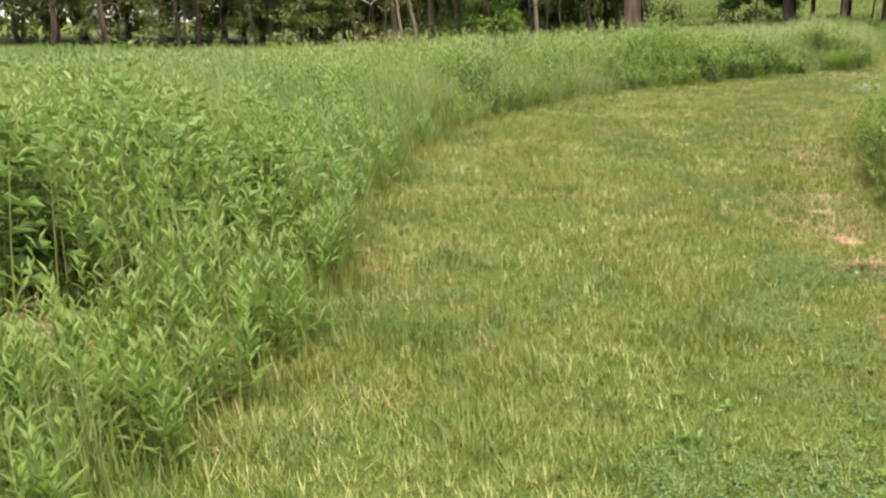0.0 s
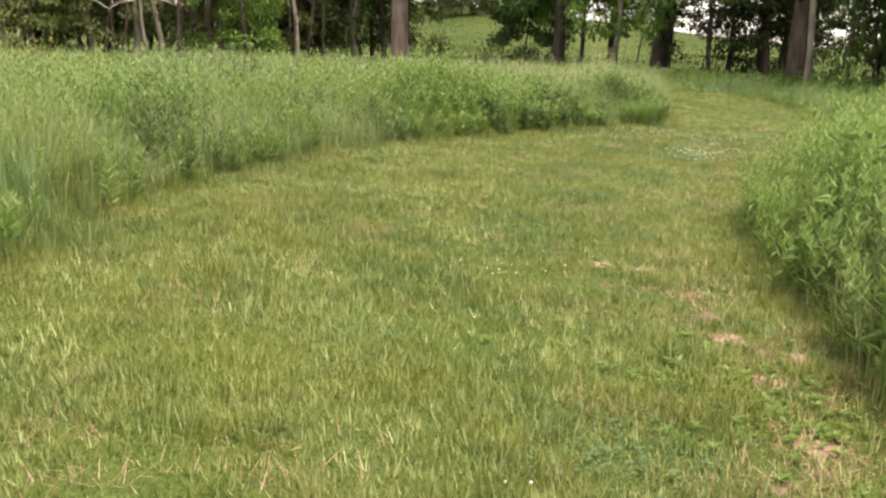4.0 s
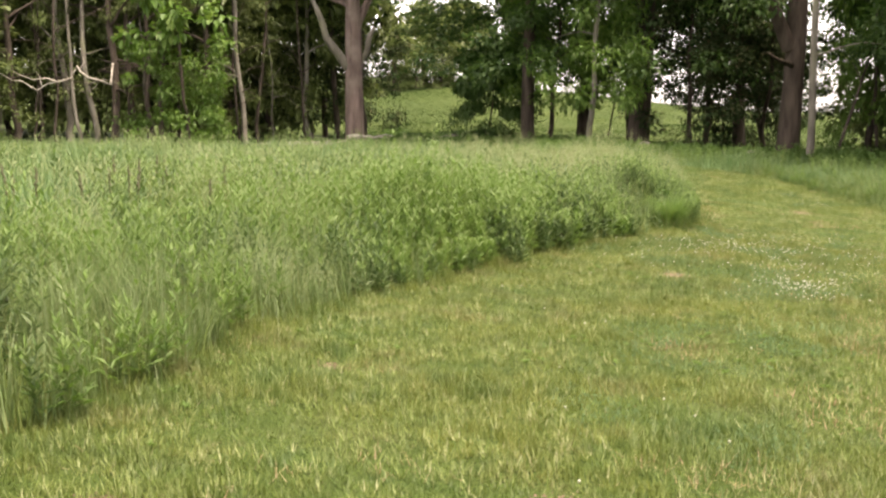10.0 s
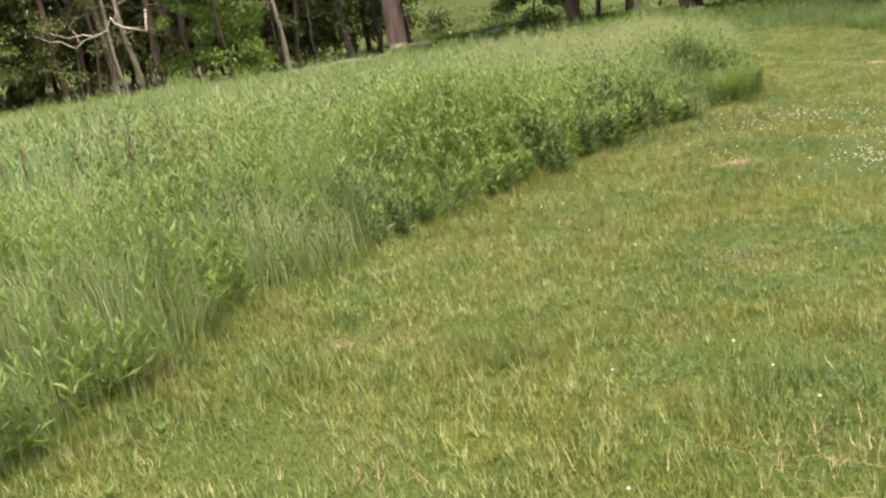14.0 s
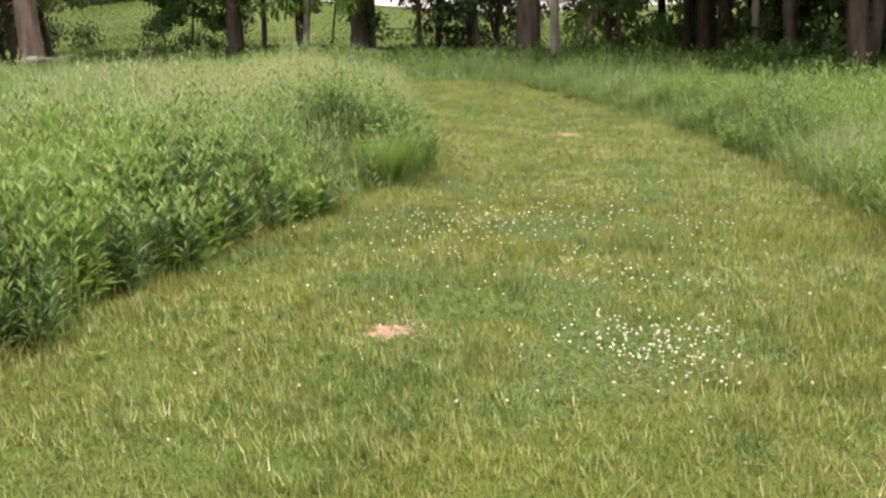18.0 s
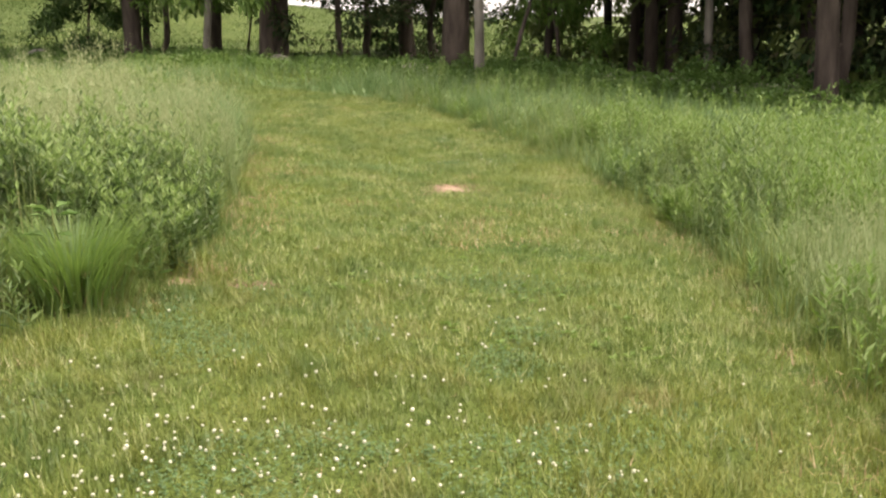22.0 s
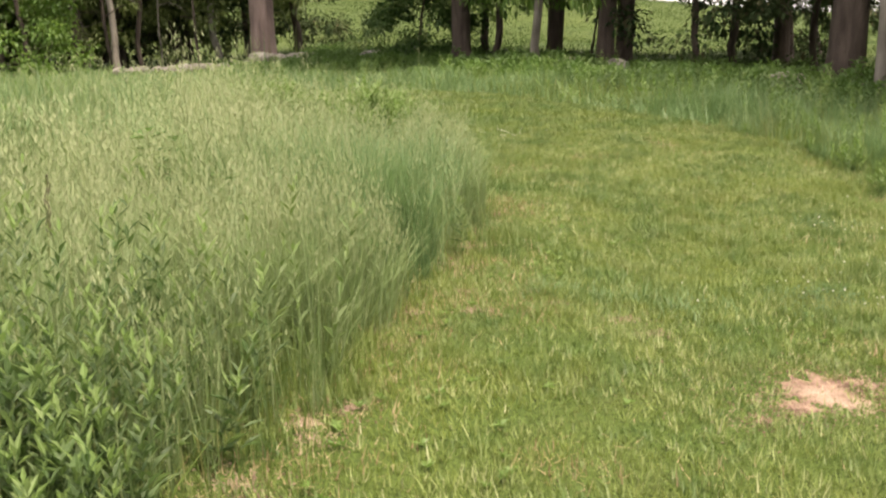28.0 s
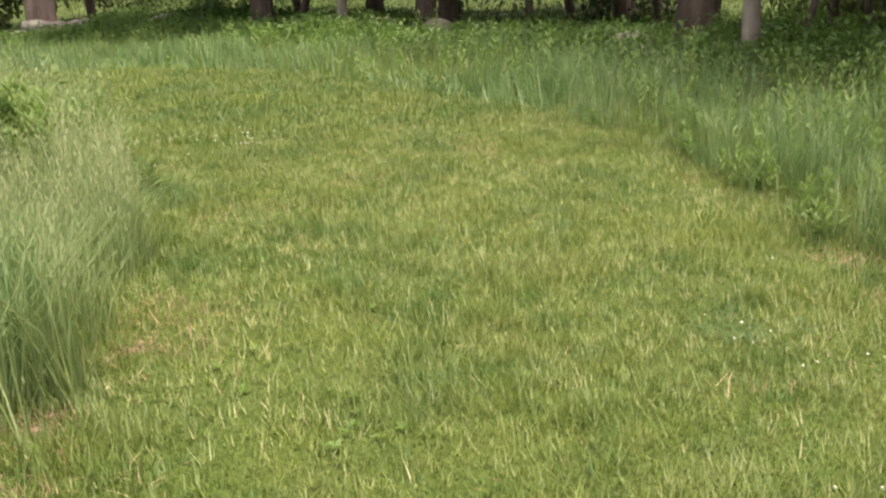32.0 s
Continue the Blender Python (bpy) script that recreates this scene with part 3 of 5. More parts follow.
tufts.add(*blades(on_ground(x - np.sin(turn) * off, y + np.cos(turn) * off, -0.004), tall, rng.uniform(0.0035, 0.0065, len(x)), turn, tall * rng.uniform(0.1, 0.6, len(x)), tall * rng.uniform(0.1, 0.4, len(x))))
# small groups of pale blades, coloured as the glints over the mown grass
x, y = ribbon(36000, -1.0, 33.0)
ok = lawn_keep(False)(x, y) * (0.1 + 0.9 * smooth(0.42, 0.62, vnoise(x, y, 0.42, 16))) * (0.35 + 0.5 * smooth(17, 23, y)) > rng.random(len(x))
x, y = np.repeat(x[ok], 4), np.repeat(y[ok], 4)
x, y = x + rng.normal(0, 0.018, len(x)), y + rng.normal(0, 0.018, len(x))
tall = rng.uniform(0.03, 0.075, len(x))
tufts.add(*blades(on_ground(x, y, -0.004), tall, rng.uniform(0.005, 0.0085, len(x)), rng.uniform(0, 6.28, len(x)), tall * rng.normal(0, 0.5, len(x)), tall * rng.uniform(0.1, 0.6, len(x))))
x, y = ribbon(60000, 12.0, 27.0, 0.0)
gap = line_gap(x, y, EDGE_OUTER)
ok = smooth(1.5, 0.5, gap) * (0.25 + 0.75 * vnoise(x, y, 0.5, 17)) * lawn_keep(False)(x, y) > rng.random(len(x))
x, y = x[ok], y[ok]
tall = rng.uniform(0.03, 0.075, len(x))
tufts.add(*blades(on_ground(x, y, -0.004), tall, rng.uniform(0.003, 0.0055, len(x)), rng.uniform(0, 6.28, len(x)), tall * rng.normal(0, 0.4, len(x)), tall * rng.uniform(0, 0.4, len(x))))
stuff("grass_tufts", tufts, LAWN_TUFT, "coarser light green tufts in mown grass, highlights put into their pale colour", "grass")
x, y = scatter(330000, 7, 17, 33, 47, lawn_keep(True))
x2, y2 = scatter(120000, -12, 7, 41, 49, lawn_keep(True))
x, y = np.concatenate([x, x2]), np.concatenate([y, y2])
tall = 0.035 + 0.06 * vnoise(x, y, 0.4, 6) * vnoise(x, y, 0.1, 7) + 0.03 * rng.random(len(x))
mow(x, y, tall, rng.uniform(0.01, 0.016, len(x)), 1.0)
x, y = ribbon(150000, -1.0, 33.0, 0.45)
gap = np.where(in_ring(x, y, LAWN_RING), -1.0, 1.0) * line_gap(x, y, LAWN_RING) + 0.3 * (vnoise(x, y, 0.5, 61) - 0.5)
ok = smooth(-0.32, 0.05, gap) * (1 - 0.65 * smooth(22.5, 24.5, y)) * (1 - 0.95 * bare(x, y)) * (0.3 + 0.7 * smooth(0.3, 0.6, vnoise(x, y, 0.5, 14))) > rng.random(len(x))
x, y, gap = x[ok], y[ok], gap[ok]
tall = (0.06 + 0.42 * smooth(-0.3, 0.4, gap)) * rng.uniform(0.5, 1.0, len(x)) * (0.6 + 0.7 * vnoise(x, y, 0.35, 15))
mow(x, y, tall, rng.uniform(0.005, 0.009, len(x)), 0.45)
stuff("green_mown_grass", green_pile, LAWN_GREEN, "fresh green mown grass further along the path", "grass")
stuff("mown_grass", pile, LAWN, "short yellow-green mown grass with dry blades", "grass")

pile = Pile()
x, y = ribbon(230000, 0.5, 34)
ok = clover_at(x, y) > rng.random(len(x)) * 1.05
x, y = x[ok], y[ok]
for k in range(3):
    turn = rng.uniform(0, 6.28, len(x))
    at = on_ground(x, y, rng.uniform(0.02, 0.06, len(x)))
    out = np.stack([np.cos(turn), np.sin(turn), rng.uniform(0.1, 0.8, len(x))], 1)
    pile.add(*leaves(at, out / np.linalg.norm(out, axis=1, keepdims=True), rng.uniform(0.009, 0.017, len(x)), rng.uniform(0.009, 0.015, len(x)), np.full(len(x), 0.2)))
stuff("clover_leaves", pile, CLOVER, "patches of dark green clover leaves in mown grass", "clover")

# broad-leaved rosettes in the turf
pile = Pile()
x, y = ribbon(3600, 1.0, 33.0, 0.0)
ok = smooth(0.5, 0.72, vnoise(x, y, 1.3, 18)) * smooth(0.4, 0.65, vnoise(x, y, 0.35, 19)) * in_ring(x, y, LAWN_RING) > rng.random(len(x))
x, y = np.append(x[ok], rng.normal(3.0, 0.28, 170)), np.append(y[ok], rng.normal(8.0, 0.5, 170))
for k in range(6):
    turn = k * 1.05 + rng.normal(0, 0.3, len(x))
    out = np.stack([np.cos(turn), np.sin(turn), rng.uniform(0.3, 1.2, len(x))], 1)
    long = rng.uniform(0.025, 0.055, len(x))
    pile.add(*leaves(on_ground(x, y, 0.015), out / np.linalg.norm(out, axis=1, keepdims=True), long, long * rng.uniform(0.3, 0.5, len(x)), rng.uniform(0.1, 0.4, len(x))))
stuff("lawn_weeds", pile, FRESH, "low broad-leaved weed rosettes in mown grass", "weed")

BALL = np.array([(0, 0, 1), (0.894, 0, 0.447), (0.276, 0.851, 0.447), (-0.724, 0.526, 0.447), (-0.724, -0.526, 0.447), (0.276, -0.851, 0.447),
    (0.724, 0.526, -0.447), (-0.276, 0.851, -0.447), (-0.894, 0, -0.447), (-0.276, -0.851, -0.447), (0.724, -0.526, -0.447), (0, 0, -1)])
BALL_TRIS = np.array([(0, 1, 2), (0, 2, 3), (0, 3, 4), (0, 4, 5), (0, 5, 1), (1, 6, 2), (2, 7, 3), (3, 8, 4), (4, 9, 5), (5, 10, 1), (2, 6, 7), (3, 7, 8), (4, 8, 9), (5, 9, 10), (1, 10, 6),
    (6, 11, 7), (7, 11, 8), (8, 11, 9), (9, 11, 10), (10, 11, 6)])


def balls(pile, at, radius):
    verts = at[:, None] + BALL[None] * (radius[:, None] * rng.uniform(0.75, 1.2, (len(at), 12)))[..., None]
    pile.add(verts, (np.arange(len(at))[:, None, None] * 12 + BALL_TRIS[None]).reshape(-1, 3))


pile = Pile()
hx, hy = [], []
for px, py, r, n in ((7.75, 19.3, 0.6, 90), (7.2, 16.72, 0.4, 250), (7.3, 16.7, 0.8, 30), (8.2, 19.4, 0.6, 110), (9.3, 19.1, 0.7, 90), (8.0, 17.6, 0.4, 50), (8.0, 19.0, 1.3, 170), (9.0, 19.2, 0.8, 70), (6.7, 18.9, 0.9, 60), (7.4, 18.1, 1.6, 110), (9.7, 19.8, 1.2, 70), (13.9, 25.7, 0.4, 34), (13.4, 25.9, 0.8, 24),
        (2.5, 9.95, 0.22, 16), (1.85, 7.2, 0.2, 6), (4.6, 13.0, 1.6, 22), (13.4, 32.9, 0.5, 60), (14.7, 27.4, 0.35, 14), (8.6, 17.8, 1.6, 60), (2.2, 5.3, 0.7, 12), (10.4, 20.4, 1.0, 26), (11.5, 22.0, 1.3, 16), (5.0, 16.0, 1.8, 30), (15.2, 29.0, 1.0, 10)):
    n = int(n * (0.7 if r < 0.7 else 0.45))
    hx.append(px + rng.normal(0, r * 0.55, n)), hy.append(py + rng.normal(0, r * 0.55, n))
x, y = np.concatenate(hx), np.concatenate(hy)
ok = in_ring(x, y, LAWN_RING)
x, y = x[ok], y[ok]
balls(pile, on_ground(x, y, rng.uniform(0.04, 0.14, len(x))), rng.uniform(0.0045, 0.0085, len(x)))
stuff("clover_flowers", pile, PETAL, "round white clover flower heads above the grass", "flower")

pile = Pile()
x, y = ribbon(130000, 0.0, 34, 0.5)
gap = line_gap(x, y, LAWN_RING)
ok = (np.maximum(0.7 * smooth(1.0, 1.3, bare(x, y) + 0.9) * (vnoise(x, y, 0.3, 31) > 0.45), smooth(0.4, 0.0, gap) * smooth(0.5, 0.75, vnoise(x, y, 0.9, 32))) * 0.5 + 0.012 + 0.45 * strawy(x, y)) > rng.random(len(x))
x, y = x[ok], y[ok]
long = rng.uniform(0.03, 0.09, len(x))
pile.add(*blades(on_ground(x, y, rng.uniform(0.015, 0.04, len(x))), rng.uniform(0.0, 0.03, len(x)), rng.uniform(0.002, 0.004, len(x)), rng.uniform(0, 6.28, len(x)), long, long * 0.1))
x, y = ribbon(115000, 1.0, 34, 0.3)
ok = strawy(x, y) * 0.8 > rng.random(len(x))
x, y = x[ok], y[ok]
tall = rng.uniform(0.03, 0.09, len(x))
pile.add(*blades(on_ground(x, y, -0.004), tall, rng.uniform(0.004, 0.007, len(x)), rng.uniform(0, 6.28, len(x)), tall * rng.normal(0, 0.6, len(x)), tall * 0.3))
stuff("straw_litter", pile, STRAW, "dry straw clippings lying along the mown edge", "straw")


# a nest of pale dry straw beside the path
n = 130
turn, off = rng.uniform(0, 6.28, n), np.abs(rng.normal(0, 0.06, n))
long = rng.uniform(0.08, 0.2, n)
at = np.stack([np.cos(turn) * off - 0.05, np.sin(turn) * off * 0.6, rng.uniform(0.01, 0.05, n)], 1)
nest = new("straw_nest", Pile().add(*blades(at, rng.uniform(-0.01, 0.02, n), rng.uniform(0.003, 0.006, n), rng.normal(0, 0.7, n) + math.pi * rng.integers(0, 2, n) + 1.57, long, long * 0.2, 2)).mesh("straw_nest", STRAW))
nest.location = (2.47, 5.5, float(ground_z(2.47, 5.5)))
tagged(nest, "flattened nest of pale dry straw on mown grass", "straw")


# ---- tall meadow ----
def meadow_side(x, y):
    """Inner meadow, left of the path: true."""
    return in_ring(x, y, INNER_RING)


def wild(x, y):
    """Distance into the tall growth from the mown edge; negative on the lawn."""
    gap = line_gap(x, y, LAWN_RING)
    return np.where(in_ring(x, y, LAWN_RING), -gap, gap)


def grow_height(x, y, inner, d):
    """Height of the tall growth."""
    s, n = wall_coords(x, y)
    base = np.where(inner, 0.76 - 0.04 * smooth(26, 31, y) + 0.3 * smooth(10.5, 5, y) * smooth(0.5, 1.6, d) + 0.02 * smooth(2.5, 0.8, np.hypot(x - 6.0, y - 20.2)) + 0.2 * smooth(2.2, 0.9, np.hypot(x - 11.2, y - 27.6)), 0.68 + 0.4 * smooth(15.5, 12, y) + 0.04 * smooth(24, 18, y) + 0.2 * smooth(2.2, 0.8, np.hypot(x - 14.8, y - 22.3)))
    base = np.where(~inner & (n > -6), 0.5 - 0.14 * smooth(6, 13, s), base) * (1 - 0.45 * smooth(47, 50, y) * ~inner)
    base = base + 0.34 * (vnoise(x, y, 1.3, 41) - 0.5) + 0.44 * (vnoise(x, y, 0.42, 42) - 0.5)
    base = base - 0.06 - 0.3 * smooth(3.5, 10, d) * inner
    base = base * (1 - 0.6 * smooth(1.0, 0.55, np.hypot(x + 1.75, y - 3.55)))
    steep = inner * smooth(21, 23.5, y)
    return base * (0.42 + 0.3 * steep + (0.58 - 0.3 * steep) * smooth(-0.05, 0.65 - 0.3 * steep, d))


PALE_SPOTS = [(8.6, 25.4, 1.3), (9.9, 25.2, 0.8), (9.5, 24.3, 0.6), (8.0, 24.4, 0.9), (1.1, 21.9, 1.8), (0.2, 17.7, 0.9), (9.1, 29.2, 2.6), (10.0, 26.9, 1.6), (10.0, 24.5, 0.6), (-4.0, 22.0, 2.0), (2.5, 25.5, 1.6), (-2.0, 16.5, 1.0), (10.7, 26.1, 0.5), (10.4, 25.4, 0.5), (12.1, 29.9, 0.7), (12.3, 30.6, 0.4), (2.5, 15.9, 0.5), (12.6, 19.3, 0.8), (12.2, 18.7, 0.6), (13.5, 20.0, 0.9)]
DARK_SPOTS = [(0.5, 14.3, 0.5), (0.2, 15.1, 0.6), (0.7, 18.6, 0.9), (0.65, 13.3, 0.5), (1.7, 16.6, 0.7), (4.6, 17.9, 1.2), (3.2, 16.4, 0.6), (5.5, 18.6, 0.9), (7.2, 21.2, 0.7), (9.2, 23.4, 0.7), (4.5, 22.5, 1.2)]
FRESH_SPOTS = [(11.8, 31.7, 0.6), (11.0, 34.2, 0.6), (-0.7, 14.5, 1.7), (0.2, 13.9, 0.7), (-2.0, 15.5, 1.5)]
GRASS_SPOTS = [(0.0, 11.8, 1.1), (-1.2, 10.0, 0.7), (0.9, 13.9, 0.4)]
LEAFY_RIGHT = [(14.7, 22.4, 1.3), (13.8, 21.0, 0.8), (16.6, 25.0, 1.2), (10.6, 17.0, 0.9), (20.5, 31.0, 1.6)]
BLUE_SPOTS = [(11.2, 27.2, 0.55), (11.5, 28.0, 0.75), (11.0, 28.3, 0.7), (1.25, 14.8, 0.55), (0.3, 19.9, 0.9), (-0.6, 21.6, 1.2), (-3.0, 14.0, 1.2)]


def near_spot(x, y, spots):
    out = np.zeros(np.shape(x))
    for px, py, r in spots:
        out = np.maximum(out, smooth(1.25, 0.75, np.hypot(x - px, y - py) / (r * (0.7 + 0.6 * vnoise(x, y, 0.6, 44)))))
    return out


def forb_share(x, y, inner):
    """Share of leafy plants against grasses."""
    a = vnoise(x, y, 1.7, 43)
    left = np.where(y < 9, 0.9, 0.06 + 0.9 * smooth(0.42, 0.54, a))
    left = np.maximum(left, smooth(1.6, 0.6, np.hypot((x - 6.0), (y - 20.3)) / 1.8))
    left = np.maximum(left, np.maximum(near_spot(x, y, DARK_SPOTS), 0.85 * near_spot(x, y, FRESH_SPOTS))) * (1 - 0.9 * near_spot(x, y, PALE_SPOTS + BLUE_SPOTS + GRASS_SPOTS))
    left = np.where((y > 24.8) & inner, left * 0.3, left)
    left = np.maximum(left, np.where(y > 31, 0.9, 0.0) * near_spot(x, y, FRESH_SPOTS))
    left = np.where((y > 21.5) & (y < 24.8), 0.6, left)
    left = np.where((y > 21.7) & (y + 0.8 * vnoise(x, y, 0.5, 45) < 24.5) & (x > 8.0), 0.96, left)
    s, n = wall_coords(x, y)
    pale_right = near_spot(x, y, PALE_SPOTS)
    right = (1 - 0.9 * pale_right) * np.where(y < 15.5, 0.95, 0.2 + 0.75 * smooth(0.4, 0.55, a)) * np.where(n > -3.4, 1.0, np.where(y > 24, 0.15, 1.0))
    right = np.maximum(right, 0.95 * near_spot(x, y, LEAFY_RIGHT))
    return np.where(inner, left, right)


forbs, dark_forbs, fresh_forbs, stems, grass, blue, seeds, pale_grass, tips = (Pile() for _ in range(9))


def plant_forbs(x, y, leaf_count, size, thick=1.0):
    inner = meadow_side(x, y)
    d = wild(x, y)
    n = len(x)
    if not n:
        return
    h = grow_height(x, y, inner, d) * rng.uniform(0.74, 1.1, n) * np.where(rng.random(n) < 0.05, rng.uniform(1.1, 1.32, n), 1.0)
    base = on_ground(x, y)
    tilt = rng.normal(0, 0.16, (n, 2))
    sv, st = blades(base, h, np.full(n, 0.006 * thick), rng.uniform(0, 6.28, n), h * 0.06 * rng.normal(0, 1, n), h * 0.05)
    stems.add(sv, st)
    k = leaf_count
    t = np.tile(1 - 0.87 * (1 - np.linspace(0, 1, k)) ** 1.35, (n, 1)) + rng.uniform(-0.04, 0.04, (n, k))
    turn = rng.uniform(0, 6.28, (n, 1)) + np.arange(k)[None] * 2.4 + rng.normal(0, 0.3, (n, k))
    rise = 0.4 + 1.1 * t**1.4 + rng.normal(0, 0.2, (n, k))
    at = base[:, None] + np.stack([tilt[:, :1] * t * h[:, None], tilt[:, 1:] * t * h[:, None], t * h[:, None]], -1)
    out = np.stack([np.cos(turn), np.sin(turn), rise], -1)
    out /= np.linalg.norm(out, axis=-1, keepdims=True)
    long = size * (1.15 - 0.55 * t) * rng.uniform(0.7, 1.2, (n, k))
    wide = long * rng.uniform(0.16, 0.27, (n, k)) * thick
    dark = vnoise(x, y, 1.5, 47) > np.where(inner, np.where((y > 21.7) & (y < 24.5), 0.2, 0.52), np.where(y < 13, 0.42, 0.62))
    new_growth = (inner & (y < 12) & (d < 1.3 + 0.8 * vnoise(x, y, 1.0, 46))) | (~inner & (vnoise(x, y, 0.9, 49) > np.where(y < 13, 0.56, 0.34))) | (vnoise(x, y, 2.4, 48) > 0.68)
    new_growth |= inner & (near_spot(x, y, FRESH_SPOTS) > 0.5)
    lush = inner & (np.hypot(x - 5.4, y - 19.2) < 2.6)
    new_growth |= lush & (vnoise(x, y, 0.7, 50) > 0.45)
    new_growth &= ~(near_spot(x, y, DARK_SPOTS) > 0.5) | lush
    new_growth &= ~(inner & (y > 21.7) & (y < 24.5))
    dark = (dark | (near_spot(x, y, DARK_SPOTS) > 0.5)) & ~new_growth
    # topmost leaves go to the lighter pile, as lit tops of young growth
    young = (t > rng.uniform(0.8, 1.02 if k > 12 else 1.6, (n, 1)))
    for pile, pick in ((dark_forbs, dark[:, None] & ~young), (fresh_forbs, new_growth[:, None] & ~young), (forbs, ~(dark | new_growth)[:, None] & ~young), (tips, young)):
        if pick.any():
            pile.add(*leaves(at[pick], out[pick], long[pick], wide[pick], rng.uniform(0.0, 0.2, int(pick.sum()))))


def plant_grass(x, y, width, rows, share_seed):
    inner = meadow_side(x, y)
    d = wild(x, y)
    n = len(x)
    if not n:
        return
    s, off = wall_coords(x, y)
    h = grow_height(x, y, inner, d) * rng.uniform(0.5, 1.0, n) ** 0.7 * (0.78 + 0.44 * vnoise(x, y, 0.17, 58))
    bluish = np.where(inner, vnoise(x, y, 2.3, 51) > 0.66, (y > 15) & (vnoise(x, y, 3.5, 52) + rng.normal(0, 0.25, n) > 0.42 - 0.25 * (y > 24)))
    bluish |= inner & (y > 26.6) & (y < 29.4) & (d < 1.0 + 0.6 * vnoise(x, y, 0.8, 57)) & (rng.random(n) < 0.5)
    args = (on_ground(x, y), h, np.full(n, width) * rng.uniform(0.7, 1.3, n), 12.0 * vnoise(x, y, 0.3, 59) + rng.normal(0, 0.8, n), h * rng.normal(0.05, 0.2, n), h * rng.uniform(0.08, 0.85, n))
    args = args[:5] + (args[5] * np.where(bluish, 0.75, 1.0),)
    bluish |= inner & (near_spot(x, y, BLUE_SPOTS) > 0.4)
    pale_here = inner & (y > 23.5 + 2 * vnoise(x, y, 1.0, 55)) & ~bluish | (inner & (vnoise(x, y, 1.7, 56) > 0.62))
    pale_here |= (near_spot(x, y, PALE_SPOTS) > 0.4) & ~(bluish & inner)
    bluish &= ~pale_here
    for pile, pick in ((blue, bluish), (pale_grass, pale_here), (grass, ~bluish & ~pale_here)):
        if pick.any():
            pile.add(*blades(*(a[pick] for a in args), rows))
    pale = np.where(inner, 0.6 * smooth(0.5, 0.7, vnoise(x, y, 2.6, 53)) + 0.9 * smooth(22.5, 24.5, y) * smooth(3, 1.5, d) + near_spot(x, y, PALE_SPOTS), 0.35 * smooth(0.55, 0.7, vnoise(x, y, 2.2, 54)) * smooth(26, 22, y) + 0.8 * near_spot(x, y, PALE_SPOTS))
    pick = pale * np.where(bluish, 0.3, 1.0) * share_seed > rng.random(n)
    if pick.any():
        m = pick.sum()
        top = args[0][pick].copy()
        top[:, 2] += h[pick] * rng.uniform(0.9, 1.2, m)
        for k in range(8 if width < 0.015 else 5):
            turn = rng.uniform(0, 6.28, m)
            at = top + np.stack([rng.normal(0, 0.024, m), rng.normal(0, 0.024, m), -0.02 * k + rng.normal(0, 0.012, m)], 1)
            out = np.stack([np.cos(turn), np.sin(turn), np.full(m, 1.9)], 1)
            pile_scale = width / 0.007
            seeds.add(*leaves(at, out / np.linalg.norm(out, axis=1, keepdims=True), rng.uniform(0.025, 0.05, m) * pile_scale**0.5, rng.uniform(0.003, 0.006, m) * pile_scale, np.zeros(m)))


def band(count, box, d0, d1, share, extra=None):
    """Places in the tall growth between two distances from the mown edge."""
    def keep(x, y):
        d = wild(x, y) + 0.22 * (vnoise(x, y, 0.5, 61) - 0.5)
        s, n = wall_coords(x, y)
        inner = meadow_side(x, y)
        ok = (d > d0) & (d <= d1) & (inner | (n < 2.5)) & (bare(x, y) < 0.5)
        return np.where(ok, share(x, y, inner), 0.0)
    return scatter(count, *box, keep)


def some_forbs(x, y, inner):
    return forb_share(x, y, inner)


def some_grass(x, y, inner):
    return 1.0 - 0.82 * forb_share(x, y, inner)


def along_edges(count, d0, d1, share, clump=1, spread=0.07):
    """Places in the tall growth beside the path between two distances from the mown edge, gathered into clumps."""
    count = 2 * (count // (2 * clump))
    px, py = [], []
    for line, turn, last in ((EDGE_INNER, 1, 22), (EDGE_OUTER, -1, 21)):
        a, b = line[:last - 1], line[1:last]
        long = np.hypot(*(b - a).T)
        pick = rng.choice(len(a), count // 2, p=long / long.sum())
        way = (b - a)[pick] / long[pick][:, None]
        at = a[pick] + way * (rng.uniform(-0.06, 1.06, count // 2) * long[pick])[:, None]
        off = rng.uniform(d0 - 0.1, d1 + 0.1, count // 2) * turn
        px.append(at[:, 0] - way[:, 1] * off), py.append(at[:, 1] + way[:, 0] * off)
    x, y = np.repeat(np.concatenate(px), clump), np.repeat(np.concatenate(py), clump)
    if clump > 1:
        x, y = x + rng.normal(0, spread, len(x)), y + rng.normal(0, spread, len(y))
    d = wild(x, y)
    edge = 0.24 * (vnoise(x, y, 0.5, 61) - 0.5)
    ok = (d + edge > d0) & (d + edge <= d1) & (bare(x, y) < 0.5) & (np.hypot(x - 8.5, y - 21.55) > 0.5) & (share(x, y, meadow_side(x, y)) > rng.random(len(x)))
    return x[ok], y[ok]


def bank(x, y, inner):
    return np.where(inner, smooth(1.9, 1.0, np.hypot((x - 5.4) / 1.6, (y - 19.2) / 1.6)), 0)


plant_forbs(*along_edges(12000, 0.0, 1.1, some_forbs, 5, 0.075), 22, 0.115)
plant_forbs(*along_edges(9000, 0.0, 2.2, bank), 20, 0.125, 1.3)
